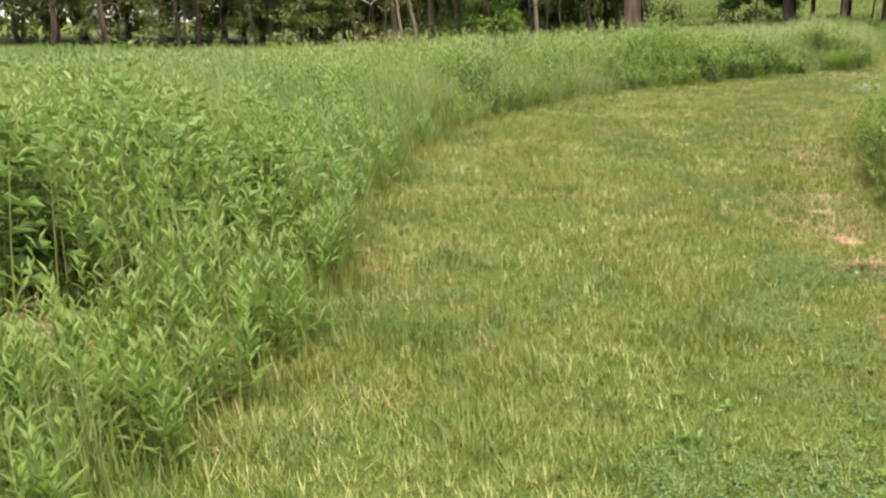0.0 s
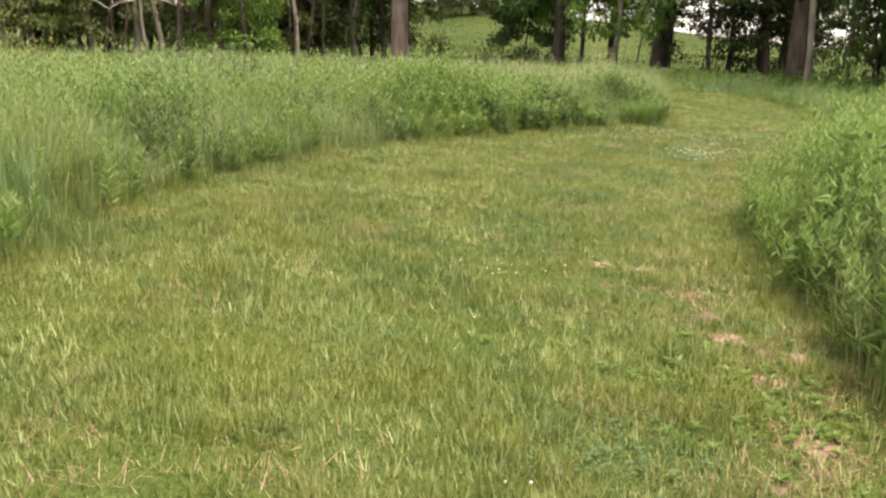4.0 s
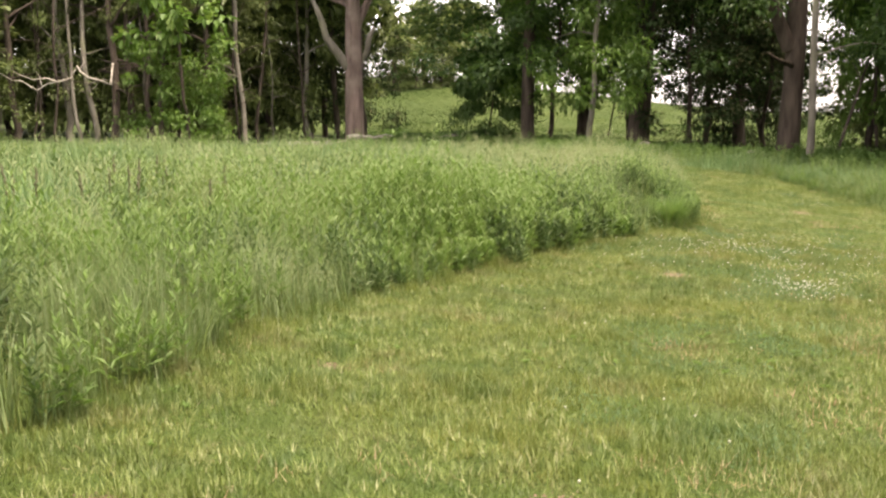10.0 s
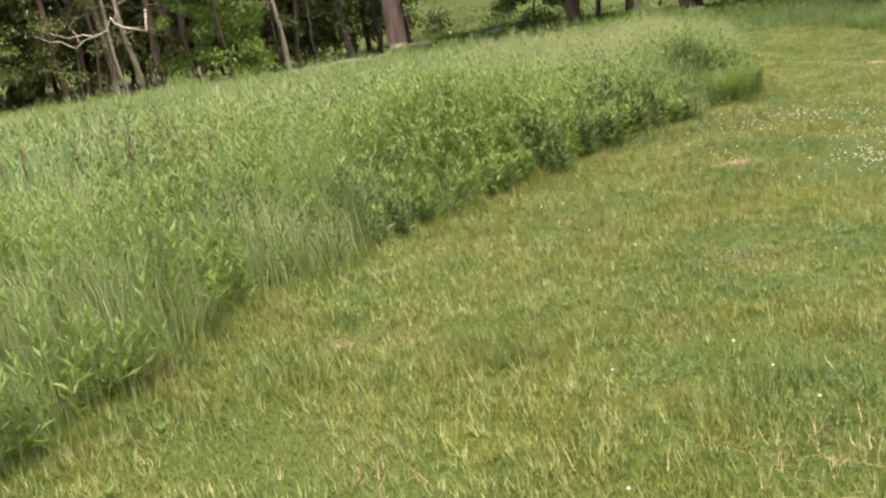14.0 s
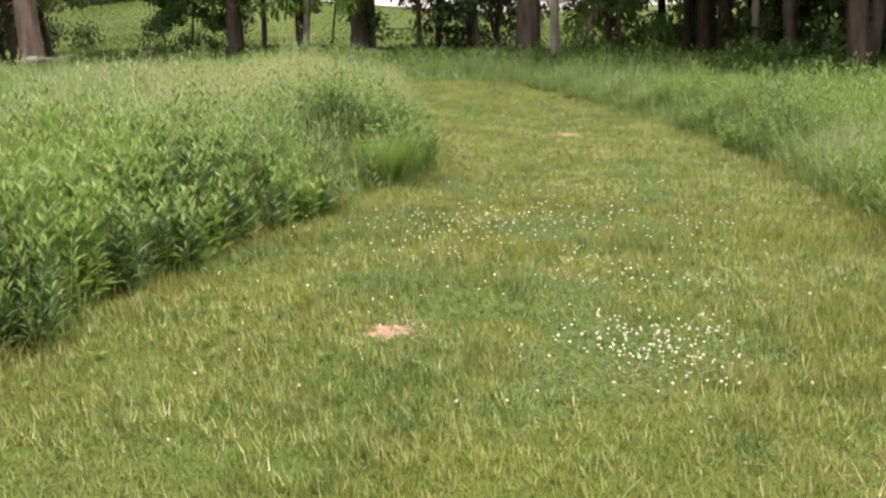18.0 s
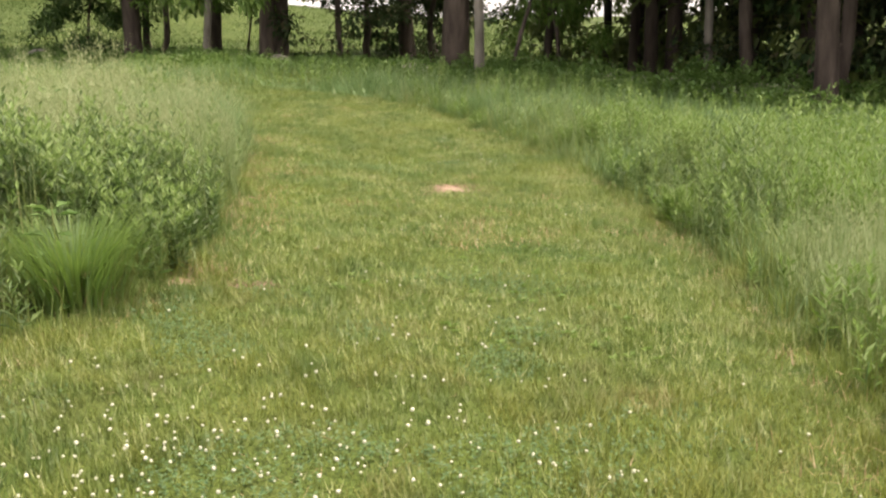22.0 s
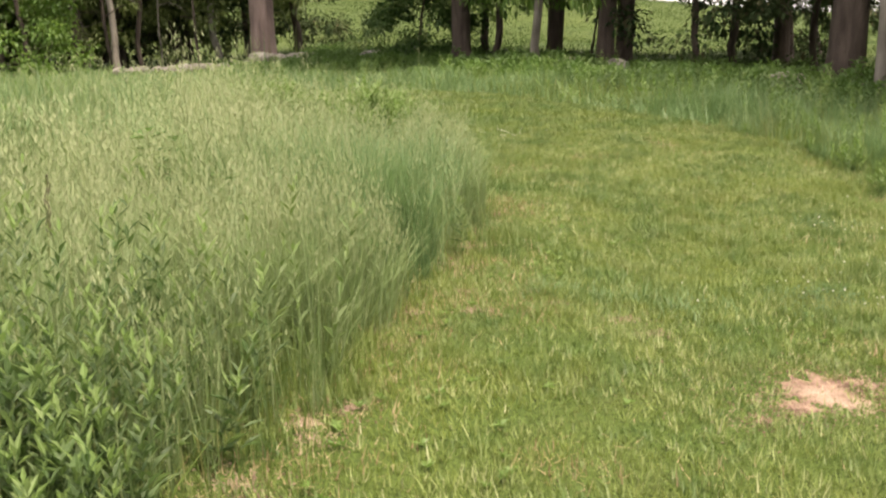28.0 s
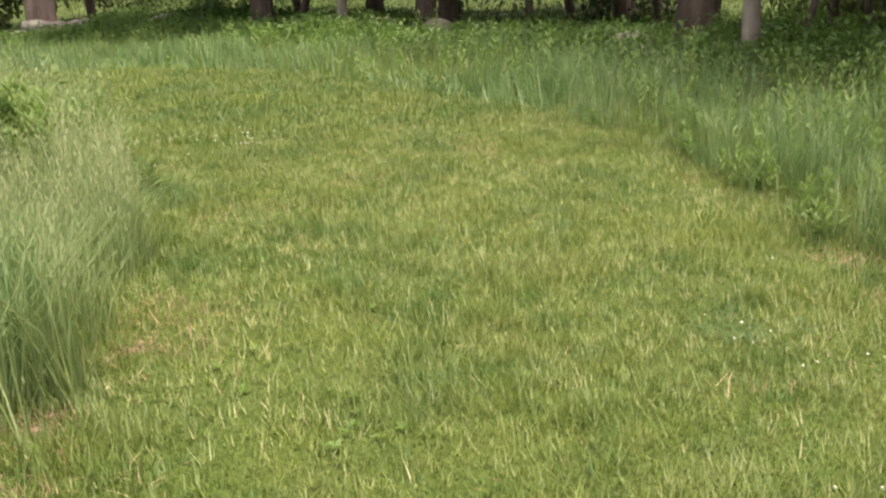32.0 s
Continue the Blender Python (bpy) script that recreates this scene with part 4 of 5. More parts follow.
# dense bushy forbs that lean out over the soil at the corner
plant_forbs(*along_edges(26000, 0.02, 1.5, lambda x, y, inner: np.where(inner & (x > 8.2) & (y > 21.8), smooth(24.3, 23.2, y + 0.7 * vnoise(x, y, 0.5, 45)), 0), 3, 0.05), 26, 0.1, 1.5)
# fresh leafy clumps at the far end of the inner meadow
for px, py, n in ((11.8, 31.7, 110), (11.0, 34.2, 90)):
    plant_forbs(px + rng.normal(0, 0.28, n), py + rng.normal(0, 0.28, n), 22, 0.14, 1.7)
# bushy forbs along the worn edge at the start and on the bank at the bend
plant_forbs(*along_edges(20000, 0.16, 1.1, lambda x, y, inner: np.where(~inner & (y > 4.5) & (y < 10.5), 0.75, 0), 3, 0.06), 26, 0.105, 1.2)
plant_forbs(*along_edges(26000, 0.02, 1.6, lambda x, y, inner: 0.8 * bank(x, y, inner) * (y < 20.4), 3, 0.06), 24, 0.12, 1.6)
x, y = along_edges(26000, 0.1, 3.2, lambda x, y, inner: 0.2 + 0.6 * (vnoise(x, y, 0.8, 64) > 0.55))
h = grow_height(x, y, meadow_side(x, y), wild(x, y)) * rng.uniform(0.8, 1.2, len(x))
stems.add(*blades(on_ground(x, y), h, np.full(len(x), 0.0045), rng.uniform(0, 6.28, len(x)), h * rng.normal(0, 0.1, len(x)), h * 0.1))
plant_forbs(*along_edges(11500, 1.1, 3.2, some_forbs, 5, 0.09), 15, 0.12, 1.2)
plant_grass(*along_edges(125000, 0.0, 1.1, some_grass, 22, 0.045), 0.0068, 2, 0.24)
plant_grass(*along_edges(100000, 1.1, 3.2, some_grass, 18, 0.06), 0.0095, 2, 0.26)
# short leafy undergrowth that fills the foot of the meadow
x, y = along_edges(60000, 0.1, 3.2, lambda x, y, inner: np.ones(len(x)))
h = rng.uniform(0.1, 0.34, len(x))
grass.add(*blades(on_ground(x, y), h, rng.uniform(0.007, 0.014, len(x)), rng.uniform(0, 6.28, len(x)), h * rng.normal(0, 0.4, len(x)), h * rng.uniform(0, 0.5, len(x))))
# taller light blades that stand in streaks along the edge
x, y = along_edges(30000, 0.02, 1.3, lambda x, y, inner: smooth(0.42, 0.66, vnoise(x, y, 0.7, 65)), 4, 0.03)
h = (0.3 + grow_height(x, y, meadow_side(x, y), wild(x, y)) * 0.8) * rng.uniform(0.6, 1.0, len(x))
pale_grass.add(*blades(on_ground(x, y), h, rng.uniform(0.0045, 0.0085, len(x)), rng.uniform(0, 6.28, len(x)), h * rng.normal(0, 0.13, len(x)), h * rng.uniform(0, 0.3, len(x)), 2))
plant_grass(*along_edges(60000, 2.9, 7.0, lambda x, y, inner: some_grass(x, y, inner) * smooth(7.2, 3.2, wild(x, y))), 0.02, 1, 0.1)
plant_forbs(*along_edges(9000, 2.9, 7.0, lambda x, y, inner: some_forbs(x, y, inner) * smooth(7.2, 3.2, wild(x, y))), 10, 0.14, 1.3)
# short undergrowth in the dark forb colour, painting the shade low between plants
x, y = along_edges(30000, 3.0, 7.0, lambda x, y, inner: smooth(7.2, 3.2, wild(x, y)))
h = rng.uniform(0.12, 0.36, len(x))
dark_forbs.add(*blades(on_ground(x, y), h, rng.uniform(0.02, 0.035, len(x)), rng.uniform(0, 6.28, len(x)), h * rng.normal(0, 0.4, len(x)), h * rng.uniform(0, 0.5, len(x))))
# coarse bluish tufts standing in the mown grass, and a leafy patch at the far inner corner
for px, py, r, m in ((12.4, 25.95, 0.35, 330), (12.1, 26.1, 0.15, 110), (12.65, 25.7, 0.2, 140), (6.2, 15.2, 0.3, 160), (1.6, 9.0, 0.3, 120), (14.2, 29.5, 0.3, 150)):
    x, y = px + rng.normal(0, r * 0.6, m), py + rng.normal(0, r * 0.6, m)
    h = rng.uniform(0.04, 0.1, m)
    blue.add(*blades(on_ground(x, y), h, rng.uniform(0.004, 0.007, m), rng.uniform(0, 6.28, m), h * rng.normal(0.3, 0.5, m), h * rng.uniform(0.2, 0.9, m), 2))
BEND = (-14, 22, 33.3, 51)
plant_forbs(*band(18000, BEND, 0.0, 3.2, some_forbs), 10, 0.14, 1.4)
plant_grass(*band(200000, BEND, 0.0, 3.2, some_grass), 0.018, 1, 0.1)
FAR = (-26, 30, -9, 64)
plant_forbs(*band(48000, FAR, 3.2, 12, some_forbs), 10, 0.14, 1.3)
plant_grass(*band(380000, FAR, 3.2, 12, some_grass), 0.03, 1, 0.07)
plant_forbs(*band(30000, FAR, 12, 70, some_forbs), 7, 0.2, 1.5)
plant_grass(*band(160000, FAR, 12, 70, some_grass), 0.045, 1, 0.04)
for name, pile, material, label, category in (
        ("leafy_forbs", forbs, FORB, "fresh green leafy forbs in a tall meadow", "forb"),
        ("fresh_leafy_forbs", fresh_forbs, FRESH, "bright fresh green leafy forbs along the path", "forb"),
        ("dark_leafy_forbs", dark_forbs, DARK_FORB, "darker green leafy forbs standing among meadow grass", "forb"),
        ("young_lit_forb_tips", tips, LIT_TIP, "pale young leaf tips crowning the meadow forbs, coloured as lit from above", "forb"),
        ("forb_stems", stems, STEM, "thin upright green and brown meadow stems", "stem"),
        ("tall_grass", grass, TALL_GRASS, "tall unmown yellow-green meadow grass", "grass"),
        ("pale_tall_grass", pale_grass, PALE_GRASS, "pale feathery green meadow grass", "grass"),
        ("bluish_tall_grass", blue, BLUE_GRASS, "tall bluish-green grass beside the mown path", "grass"),
        ("grass_seed_heads", seeds, SEED, "pale feathery seed heads on meadow grass", "seed head")):
    stuff(name, pile, material, label, category)


# small yellow flower heads on tall stalks
pile = Pile()
for px, py, r, n in ((-0.6, 15.2, 0.7, 80), (-1.1, 16.3, 0.8, 70), (0.0, 14.5, 0.4, 20)):
    x, y = px + rng.normal(0, r * 0.6, n), py + rng.normal(0, r * 0.6, n)
    h = grow_height(x, y, meadow_side(x, y), wild(x, y)) * rng.uniform(1.0, 1.2, n)
    for k in range(2):
        balls(pile, on_ground(x, y) + np.stack([rng.normal(0, 0.02, n), rng.normal(0, 0.02, n), h - 0.02 * k], 1), rng.uniform(0.004, 0.0065, n))
stuff("yellow_flowers", pile, YELLOW, "small yellow flower heads above the tall meadow", "flower")

# brown seed stalks of dock
DOCKS = []
for v in range(4):
    r = np.random.default_rng(760 + v)
    z = np.linspace(0.66, 1.0, 12)
    spike = tube(Pile(), np.stack([r.normal(0, 0.004, 12), r.normal(0, 0.004, 12), z], 1), 0.012 * np.sin(np.linspace(0.5, 2.9, 12)) ** 0.6 * r.uniform(0.7, 1.2, 12), 7, 0.45).mesh("seed_spike", DOCK)
    stalk = tube(Pile(), [(0, 0, -0.02), (0.012, 0.0, 0.5), (0.0, 0.0, 1.0)], (0.006, 0.005, 0.003), 5).mesh("stem", STEM)
    DOCKS.append((spike, stalk))
for px, py, r, n in ((0.8, 18.5, 0.8, 9), (1.6, 19.6, 0.9, 6), (8.9, 25.2, 0.5, 3)):
    for k in range(n):
        x, y = px + rng.normal(0, r * 0.6), py + rng.normal(0, r * 0.6)
        dock = new("dock_stalk")
        dock.location = (x, y, float(ground_z(x, y)))
        dock.rotation_euler = (rng.normal(0, 0.07), rng.normal(0, 0.07), rng.uniform(0, 6.28))
        tall = rng.uniform(0.72, 0.92)
        for name, data in zip(("seed_spike", "stem"), DOCKS[k % 4]):
            part(name, data, dock).scale = (1, 1, tall)
        tagged(dock, "tall dock stalk with a dark brown seed spike", "dock", "dock stalks in the meadow")

# broad-leaved weeds along the edges, each a plant of stem and leaves
WEEDS = []
for v in range(8):
    r = np.random.default_rng(700 + v)
    k = 16
    t = np.sort(r.uniform(0.15, 1.0, k))
    turn = np.arange(k) * 2.4 + r.normal(0, 0.4, k)
    at = np.stack([0.03 * np.cos(turn), 0.03 * np.sin(turn), t], 1)
    out = np.stack([np.cos(turn), np.sin(turn), 0.1 + 0.6 * t**2], 1)
    out /= np.linalg.norm(out, axis=1, keepdims=True)
    long = r.uniform(0.12, 0.22, k) * (1.1 - 0.35 * t)
    foliage = Pile().add(*leaves(at, out, long, long * r.uniform(0.45, 0.6, k), r.uniform(0.1, 0.45, k))).mesh("leaves", BROAD)
    stalk = tube(Pile(), [(0, 0, -0.02), (0.01, 0.008, 0.5), (0.0, 0.0, 1.0)], (0.006, 0.005, 0.003), 5).mesh("stem", STEM)
    WEEDS.append((foliage, stalk))
for px, py, r, n in ((-1.7, 5.6, 0.9, 75), (-2.2, 7.2, 1.2, 60), (-2.4, 4.6, 0.6, 24), (9.75, 16.6, 0.45, 18), (10.2, 17.0, 0.5, 14), (3.9, 8.0, 0.35, 4), (8.9, 21.4, 0.5, 20), (9.3, 23.6, 0.4, 16), (8.6, 23.4, 0.6, 12), (4.6, 9.9, 0.8, 22), (4.2, 7.2, 0.5, 7), (4.6, 8.4, 0.6, 8), (4.0, 5.6, 0.5, 4), (11.9, 36.3, 0.7, 14), (9.75, 27.6, 0.22, 7), (0.26, 14.6, 0.15, 4), (12.0, 33.6, 0.5, 10), (10.3, 26.3, 0.3, 5)):
    x, y = px + rng.normal(0, r * 0.6, n), py + rng.normal(0, r * 0.6, n)
    h = grow_height(x, y, meadow_side(x, y), wild(x, y)) * rng.uniform(0.65, 1.16, n) * np.where(y > 21, 0.72, 1.0)
    for k in np.nonzero(wild(x, y) > 0.08)[0]:
        weed = new("broad_weed")
        weed.location = (x[k], y[k], float(ground_z(x[k], y[k])))
        weed.rotation_euler = (rng.normal(0, 0.06), rng.normal(0, 0.06), rng.uniform(0, 6.28))
        foliage, stalk = WEEDS[int(k) % 8]
        part("stem", stalk, weed).scale = (1, 1, h[k])
        ob = part("leaves", foliage, weed)
        ob.scale = (1, 1, h[k])
        tagged(weed, "broad-leaved dark green weed at the meadow's edge", "weed", "broad weeds at the meadow edge")

# tussock of fine grass at the bend
tussock = new("grass_tussock")
tussock.location = (8.45, 21.65, float(ground_z(8.45, 21.65)))
for name, material, n, low, high, arch in (("foliage", FRESH, 1200, 0.35, 0.62, 0.75), ("core", BLUE_GRASS, 260, 0.4, 0.6, 0.4), ("thatch", STRAW, 60, 0.15, 0.4, 0.9)):
    turn, off = rng.uniform(0, 6.28, n), np.abs(rng.normal(0, 0.14, n))
    tall = rng.uniform(low, high, n)
    base = np.stack([-np.sin(turn) * off, np.cos(turn) * off, np.full(n, -0.01)], 1)
    part(name, Pile().add(*blades(base, tall, rng.uniform(0.003, 0.006, n), turn, tall * rng.uniform(0.0, 0.3, n), tall * rng.uniform(0.25, arch, n), 4)).mesh(name, material), tussock)
tagged(tussock, "bright green arching tussock of fine grass", "grass tussock")


# ---- trees ----
def crown_mesh(name, material, seed, radius, height, masses, per_mass, leaf, hollow=0.45, skirts=0.16, hang=0.22):
    """A crown of separate leaf masses about the origin at its bottom: sprays on boughs, gaps between, some boughs hanging low."""
    r = np.random.default_rng(seed)
    turn = r.uniform(0, 6.28, masses)
    up = r.random(masses) ** 1.1
    low = r.random(masses) < skirts
    girth = radius * np.sqrt(np.clip(1 - np.clip((up - 0.3) / 0.72, 0, 1) ** 2, 0.03, 1)) * (0.85 + 0.15 * np.clip(up / 0.3, 0, 1))
    far = girth * (hollow + (1 - hollow) * np.sqrt(r.random(masses))) * (1 + 0.14 * np.sin(turn * 3 + seed) + r.normal(0, 0.07, masses))
    far = np.where(low, radius * r.uniform(0.7, 1.1, masses), far)
    z = np.where(low, -height * hang * r.random(masses), up * height)
    mid = np.stack([far * np.cos(turn), far * np.sin(turn), z], 1)
    size = radius * r.uniform(0.12, 0.25, masses)
    pile = Pile()
    for fine, pick in ((True, (up < 0.5) | low), (False, (up >= 0.5) & ~low)):
        count = int(per_mass * (1.35 if fine else 0.6))
        m = int(pick.sum())
        way = r.normal(0, 1, (m, count, 3))
        way /= np.linalg.norm(way, axis=2, keepdims=True)
        reach = (r.random((m, count, 1)) ** 0.4) * size[pick][:, None, None]
        own_turn = r.uniform(0, 6.28, m)
        stretch = np.stack([1.35 + 0.3 * np.cos(own_turn), 1.35 + 0.3 * np.sin(own_turn), np.full(m, 0.62)], 1)
        at = mid[pick][:, None] + way * reach * stretch[:, None]
        at[..., 2] -= 0.25 * (at[..., 0] ** 2 + at[..., 1] ** 2) ** 0.5 / radius * size[pick][:, None]
        out = way + r.normal(0, 0.5, way.shape) + np.array((0, 0, -0.4))
        out /= np.linalg.norm(out, axis=2, keepdims=True)
        # upper leaves, mostly out of view, are oversized so the crown shades more below
        long = (leaf * (0.8 if fine else 1.9) * r.uniform(0.6, 1.3, (m, count))).ravel()
        pile.add(*leaves(at.reshape(-1, 3), out.reshape(-1, 3), long, long * r.uniform(0.55, 0.85, len(long)), np.full(len(long), 0.15)))
    return pile.mesh(name, material)


CROWNS = {
    "oak": [crown_mesh("crown", OAK, 100 + k, 3.8, 8.5, 108, 92, 0.215, 0.35, 0.08) for k in range(3)],
    "maple": [crown_mesh("crown", MAPLE, 120 + k, 2.6, 6.0, 80, 75, 0.21, 0.3) for k in range(2)],
    "cedar": [crown_mesh("crown", CEDAR, 140 + k, 2.3, 7.0, 110, 60, 0.2, 0.1, 0.1) for k in range(2)],
    "back": [crown_mesh("crown", WOOD_LEAF, 180 + k, 3.4, 9.0, 84, 42, 0.35, 0.2, 0.05) for k in range(3)],
    "wood": [crown_mesh("crown", WOOD_LEAF, 160 + k, 3.4, 9.0, 90, 75, 0.23, 0.3, 0.1) for k in range(3)],
    "bush": [crown_mesh("crown", OAK, 190 + k, 2.1, 4.0, 100, 90, 0.16, 0.2, 0.0) for k in range(2)],
}


def limb_spine(start, way, long, droop, r):
    pts = [np.array(start, float)]
    way = np.array(way, float)
    for k in range(6):
        way = way + r.normal(0, 0.16, 3) + np.array((0, 0, -droop))
        way /= np.linalg.norm(way)
        pts.append(pts[-1] + way * long / 6)
    return pts


def tree(x, y, girth, tall, crown, crown_from, bark, seed, lean=(0.0, 0.0), limbs=4, crown_size=1.0, bare_limbs=2, label="", squash=1.0, back=0.0, crook=1.0):
    """A tree: a tapered, slightly crooked trunk, limbs, and a crown of leaf clumps."""
    r = np.random.default_rng(seed)
    root = new("tree")
    root.location = (x, y, float(ground_z(x, y)) - 0.05)
    levels = np.array([0, 0.25, 0.7, 1.5, 2.6, 4.0, 5.6, 7.5, 10.0, 13.0]) * tall / 13.0
    levels[:3] = (0, 0.25, 0.7)
    drift = np.cumsum(r.normal(0, 0.05, (len(levels), 2)), 0) * crook * (1.5 if girth < 0.45 else 0.55)
    spine = np.stack([lean[0] * levels + drift[:, 0], lean[1] * levels + drift[:, 1], levels], 1)
    spine[0, :2] = 0
    fat = girth * 0.5 * np.interp(levels / tall, [0, 0.4, 0.8, 1], [1, 0.82, 0.45, 0.12])
    fat[0], fat[1] = girth * 0.64, girth * 0.54
    pile = tube(Pile(), spine, fat, 12 if girth > 0.4 else 8, 0.05)
    part("trunk", pile.mesh("trunk", bark, True), root)
    for k in range(limbs + bare_limbs):
        low = k >= limbs
        h = r.uniform(0.2, 0.42) * tall if low else r.uniform(0.42, 0.85) * tall
        p = np.array([np.interp(h, levels, spine[:, c]) for c in range(3)])
        turn = r.uniform(0, 6.28)
        way = np.array((math.cos(turn), math.sin(turn), 0.25 if low else 0.7))
        long = (0.18 if low else 0.3) * tall * r.uniform(0.7, 1.2)
        base = np.interp(h, levels, fat) * (0.35 if low else 0.55)
        lp = tube(Pile(), limb_spine(p, way, long, 0.06 if low else 0.0, r), np.linspace(base, 0.012, 7), 6, 0.08)
        part("limb", lp.mesh("limb", bark, True), root)
    if crown:
        data = CROWNS[crown][seed % len(CROWNS[crown])]
        ob = part("crown", data, root)
        top = np.array([np.interp(crown_from + 2.0, levels, spine[:, c]) for c in range(2)])
        ob.location = (top[0], top[1] + back, crown_from)
        full = {"oak": 8.5, "maple": 6.0, "cedar": 7.0, "wood": 9.0, "back": 9.0, "bush": 3.8}[crown]
        up = max(0.6, (tall + 1.2 - crown_from) / full)
        ob.scale = (crown_size, crown_size * squash, up)
        ob.rotation_euler = (0, 0, r.uniform(0, 6.28))
    return tagged(root, label or "slender grey-barked tree at the wood's edge in leaf", "tree")


# trees along the stone wall
big = tree(11.8, 63.5, 1.1, 15, "oak", 9.6, RED_BARK, 11, (-0.004, 0), 5, 0.8, 0, "massive old oak with reddish bark and broken limbs", crook=0.3)
for spine, radii in (([(-0.3, 0, 4.3), (-0.9, -0.1, 5.1), (-1.5, -0.1, 5.9), (-1.75, 0, 6.9), (-2.3, 0.1, 8.2)], (0.26, 0.24, 0.2, 0.17, 0.12)),
        ([(0.35, 0, 4.6), (0.75, -0.1, 5.2), (0.85, -0.1, 5.9), (1.2, 0, 6.5)], (0.2, 0.17, 0.15, 0.1)), ([(0.1, 0, 6.4), (0.7, 0, 7.6), (1.5, 0.2, 9.2)], (0.28, 0.22, 0.15))):
    part("limb", tube(Pile(), spine, radii, 8, 0.06).mesh("limb", PALE_BARK if radii[0] < 0.27 else RED_BARK, True), big, "broken limb")
def wall_tree(x, y, girth, tall, crown, low, bark, seed, lean, size, label):
    return tree(x, y, girth, tall, crown, low, bark, seed, lean, 3 if girth > 0.2 else 1, size, 1 if girth > 0.2 else 0, label, back=2.2 if crown == "oak" else 0.0, crook=0.15 if "straight" in label or "leaning" in label else 1.0)


wall_tree(17.4, 51.0, 0.62, 14, "oak", 5.4, BARK, 21, (0.02, 0), 1.25, "dark-barked oak with hanging leafy branches")
wall_tree(18.7, 51.6, 0.24, 9, "maple", 3.4, BARK, 22, (0.02, 0), 0.9, "")
wall_tree(21.5, 54.6, 0.6, 14, "oak", 5.2, BARK, 23, (0.03, 0), 1.3, "thick dark oak trunk behind the stone wall")
wall_tree(18.2, 46.2, 0.25, 12, "maple", 4.0, PALE_BARK, 24, (0.01, 0), 0.9, "pale slender trunk with bright leaves")
wall_tree(20.2, 46.3, 0.5, 15, "oak", 5.5, BARK, 25, (0.02, 0), 1.4, "dark twin-trunked oak beside the stone wall")
wall_tree(20.95, 46.9, 0.5, 15, None, 4.4, BARK, 26, (0.03, 0), 1.0, "second trunk of the dark twin-trunked oak")
wall_tree(22.7, 46.5, 0.22, 9, "cedar", 2.5, BARK, 27, (0.0, 0), 1.0, "slim dark cedar with sparse lower twigs")
wall_tree(22.9, 54.2, 0.1, 5, "maple", 3.6, BARK, 28, (0.02, 0), 0.35, "thin crooked sapling behind the wall")
wall_tree(30.5, 54.8, 0.6, 14, "cedar", 2.8, BARK, 29, (0.0, 0), 1.2, "dark oak trunk behind the stone wall")
wall_tree(34.6, 58.8, 0.3, 10, "cedar", 2.2, BARK, 30, (0.0, 0), 1.0, "")
massive = wall_tree(23.8, 40.9, 0.82, 16, "oak", 7.4, BARK, 31, (0.02, 0), 1.0, "massive grey-brown oak beside the stone wall")
part("limb", tube(Pile(), [(-0.05, 0, 4.1), (-0.5, 0, 5.0), (-1.0, 0.1, 6.2), (-1.6, 0.1, 8.0), (-2.4, 0.3, 10.0)], (0.3, 0.25, 0.21, 0.17, 0.1), 9, 0.06).mesh("limb", BARK, True), massive, "broad forking limb")
wall_tree(21.1, 35.8, 0.25, 13, "maple", 8.6, PALE_BARK, 32, (-0.005, 0), 0.6, "straight pale grey trunk like a pole")
wall_tree(22.3, 36.3, 0.12, 4.2, None, 3, BARK, 33, (0.42, 0.1), 1.0, "dead leaning trunk propped over the wall")
wall_tree(30.0, 40.2, 0.3, 10, "oak", 5.6, BARK, 34, (0.0, 0), 0.8, "")
wall_tree(29.1, 38.2, 0.45, 13, "oak", 5.8, BARK, 35, (0.03, 0), 0.9, "dark trunk in the shade of low branches")
wall_tree(29.9, 38.1, 0.5, 13, "oak", 5.6, BARK, 36, (0.04, 0), 0.9, "dark trunk in the shade of low branches")
wall_tree(26.2, 38.9, 0.14, 7, "maple", 1.9, BARK, 37, (0.0, 0), 0.6, "low leafy young oak hanging over the wall")
wall_tree(27.3, 34.3, 0.24, 12, "oak", 5.6, PALE_BARK, 38, (0.0, 0), 0.7, "straight pale trunk beside the stone wall")
wall_tree(27.2, 32.9, 0.36, 13, "oak", 5.6, BARK, 39, (0.01, 0), 0.95, "brown trunk beside the stone wall")
# reddish trunk given the darker bark to stand for canopy shade on it
wall_tree(23.7, 28.1, 0.46, 14, "oak", 6.2, BARK, 40, (-0.01, 0), 0.95, "tall reddish-brown trunk before the stone wall")
wall_tree(26.9, 29.8, 0.32, 13, "oak", 5.4, BARK, 41, (0.0, 0), 1.25, "")
wall_tree(27.9, 29.0, 0.34, 13, "oak", 5.4, BARK, 42, (0.09, 0), 1.25, "")
wall_tree(29.5, 32.5, 0.4, 12, "cedar", 2.4, BARK, 43, (0.0, 0), 1.2, "dark cedar deep in the wood")
wall_tree(30.5, 29.0, 0.4, 12, "cedar", 2.2, BARK, 44, (0.0, 0), 1.3, "dark cedar deep in the wood")
wall_tree(31.8, 34.6, 0.4, 12, "cedar", 2.0, BARK, 45, (0.0, 0), 1.3, "dark cedar deep in the wood")
wall_tree(28.6, 25.4, 0.36, 12, "oak", 5.4, BARK, 46, (0.0, 0), 1.4, "")
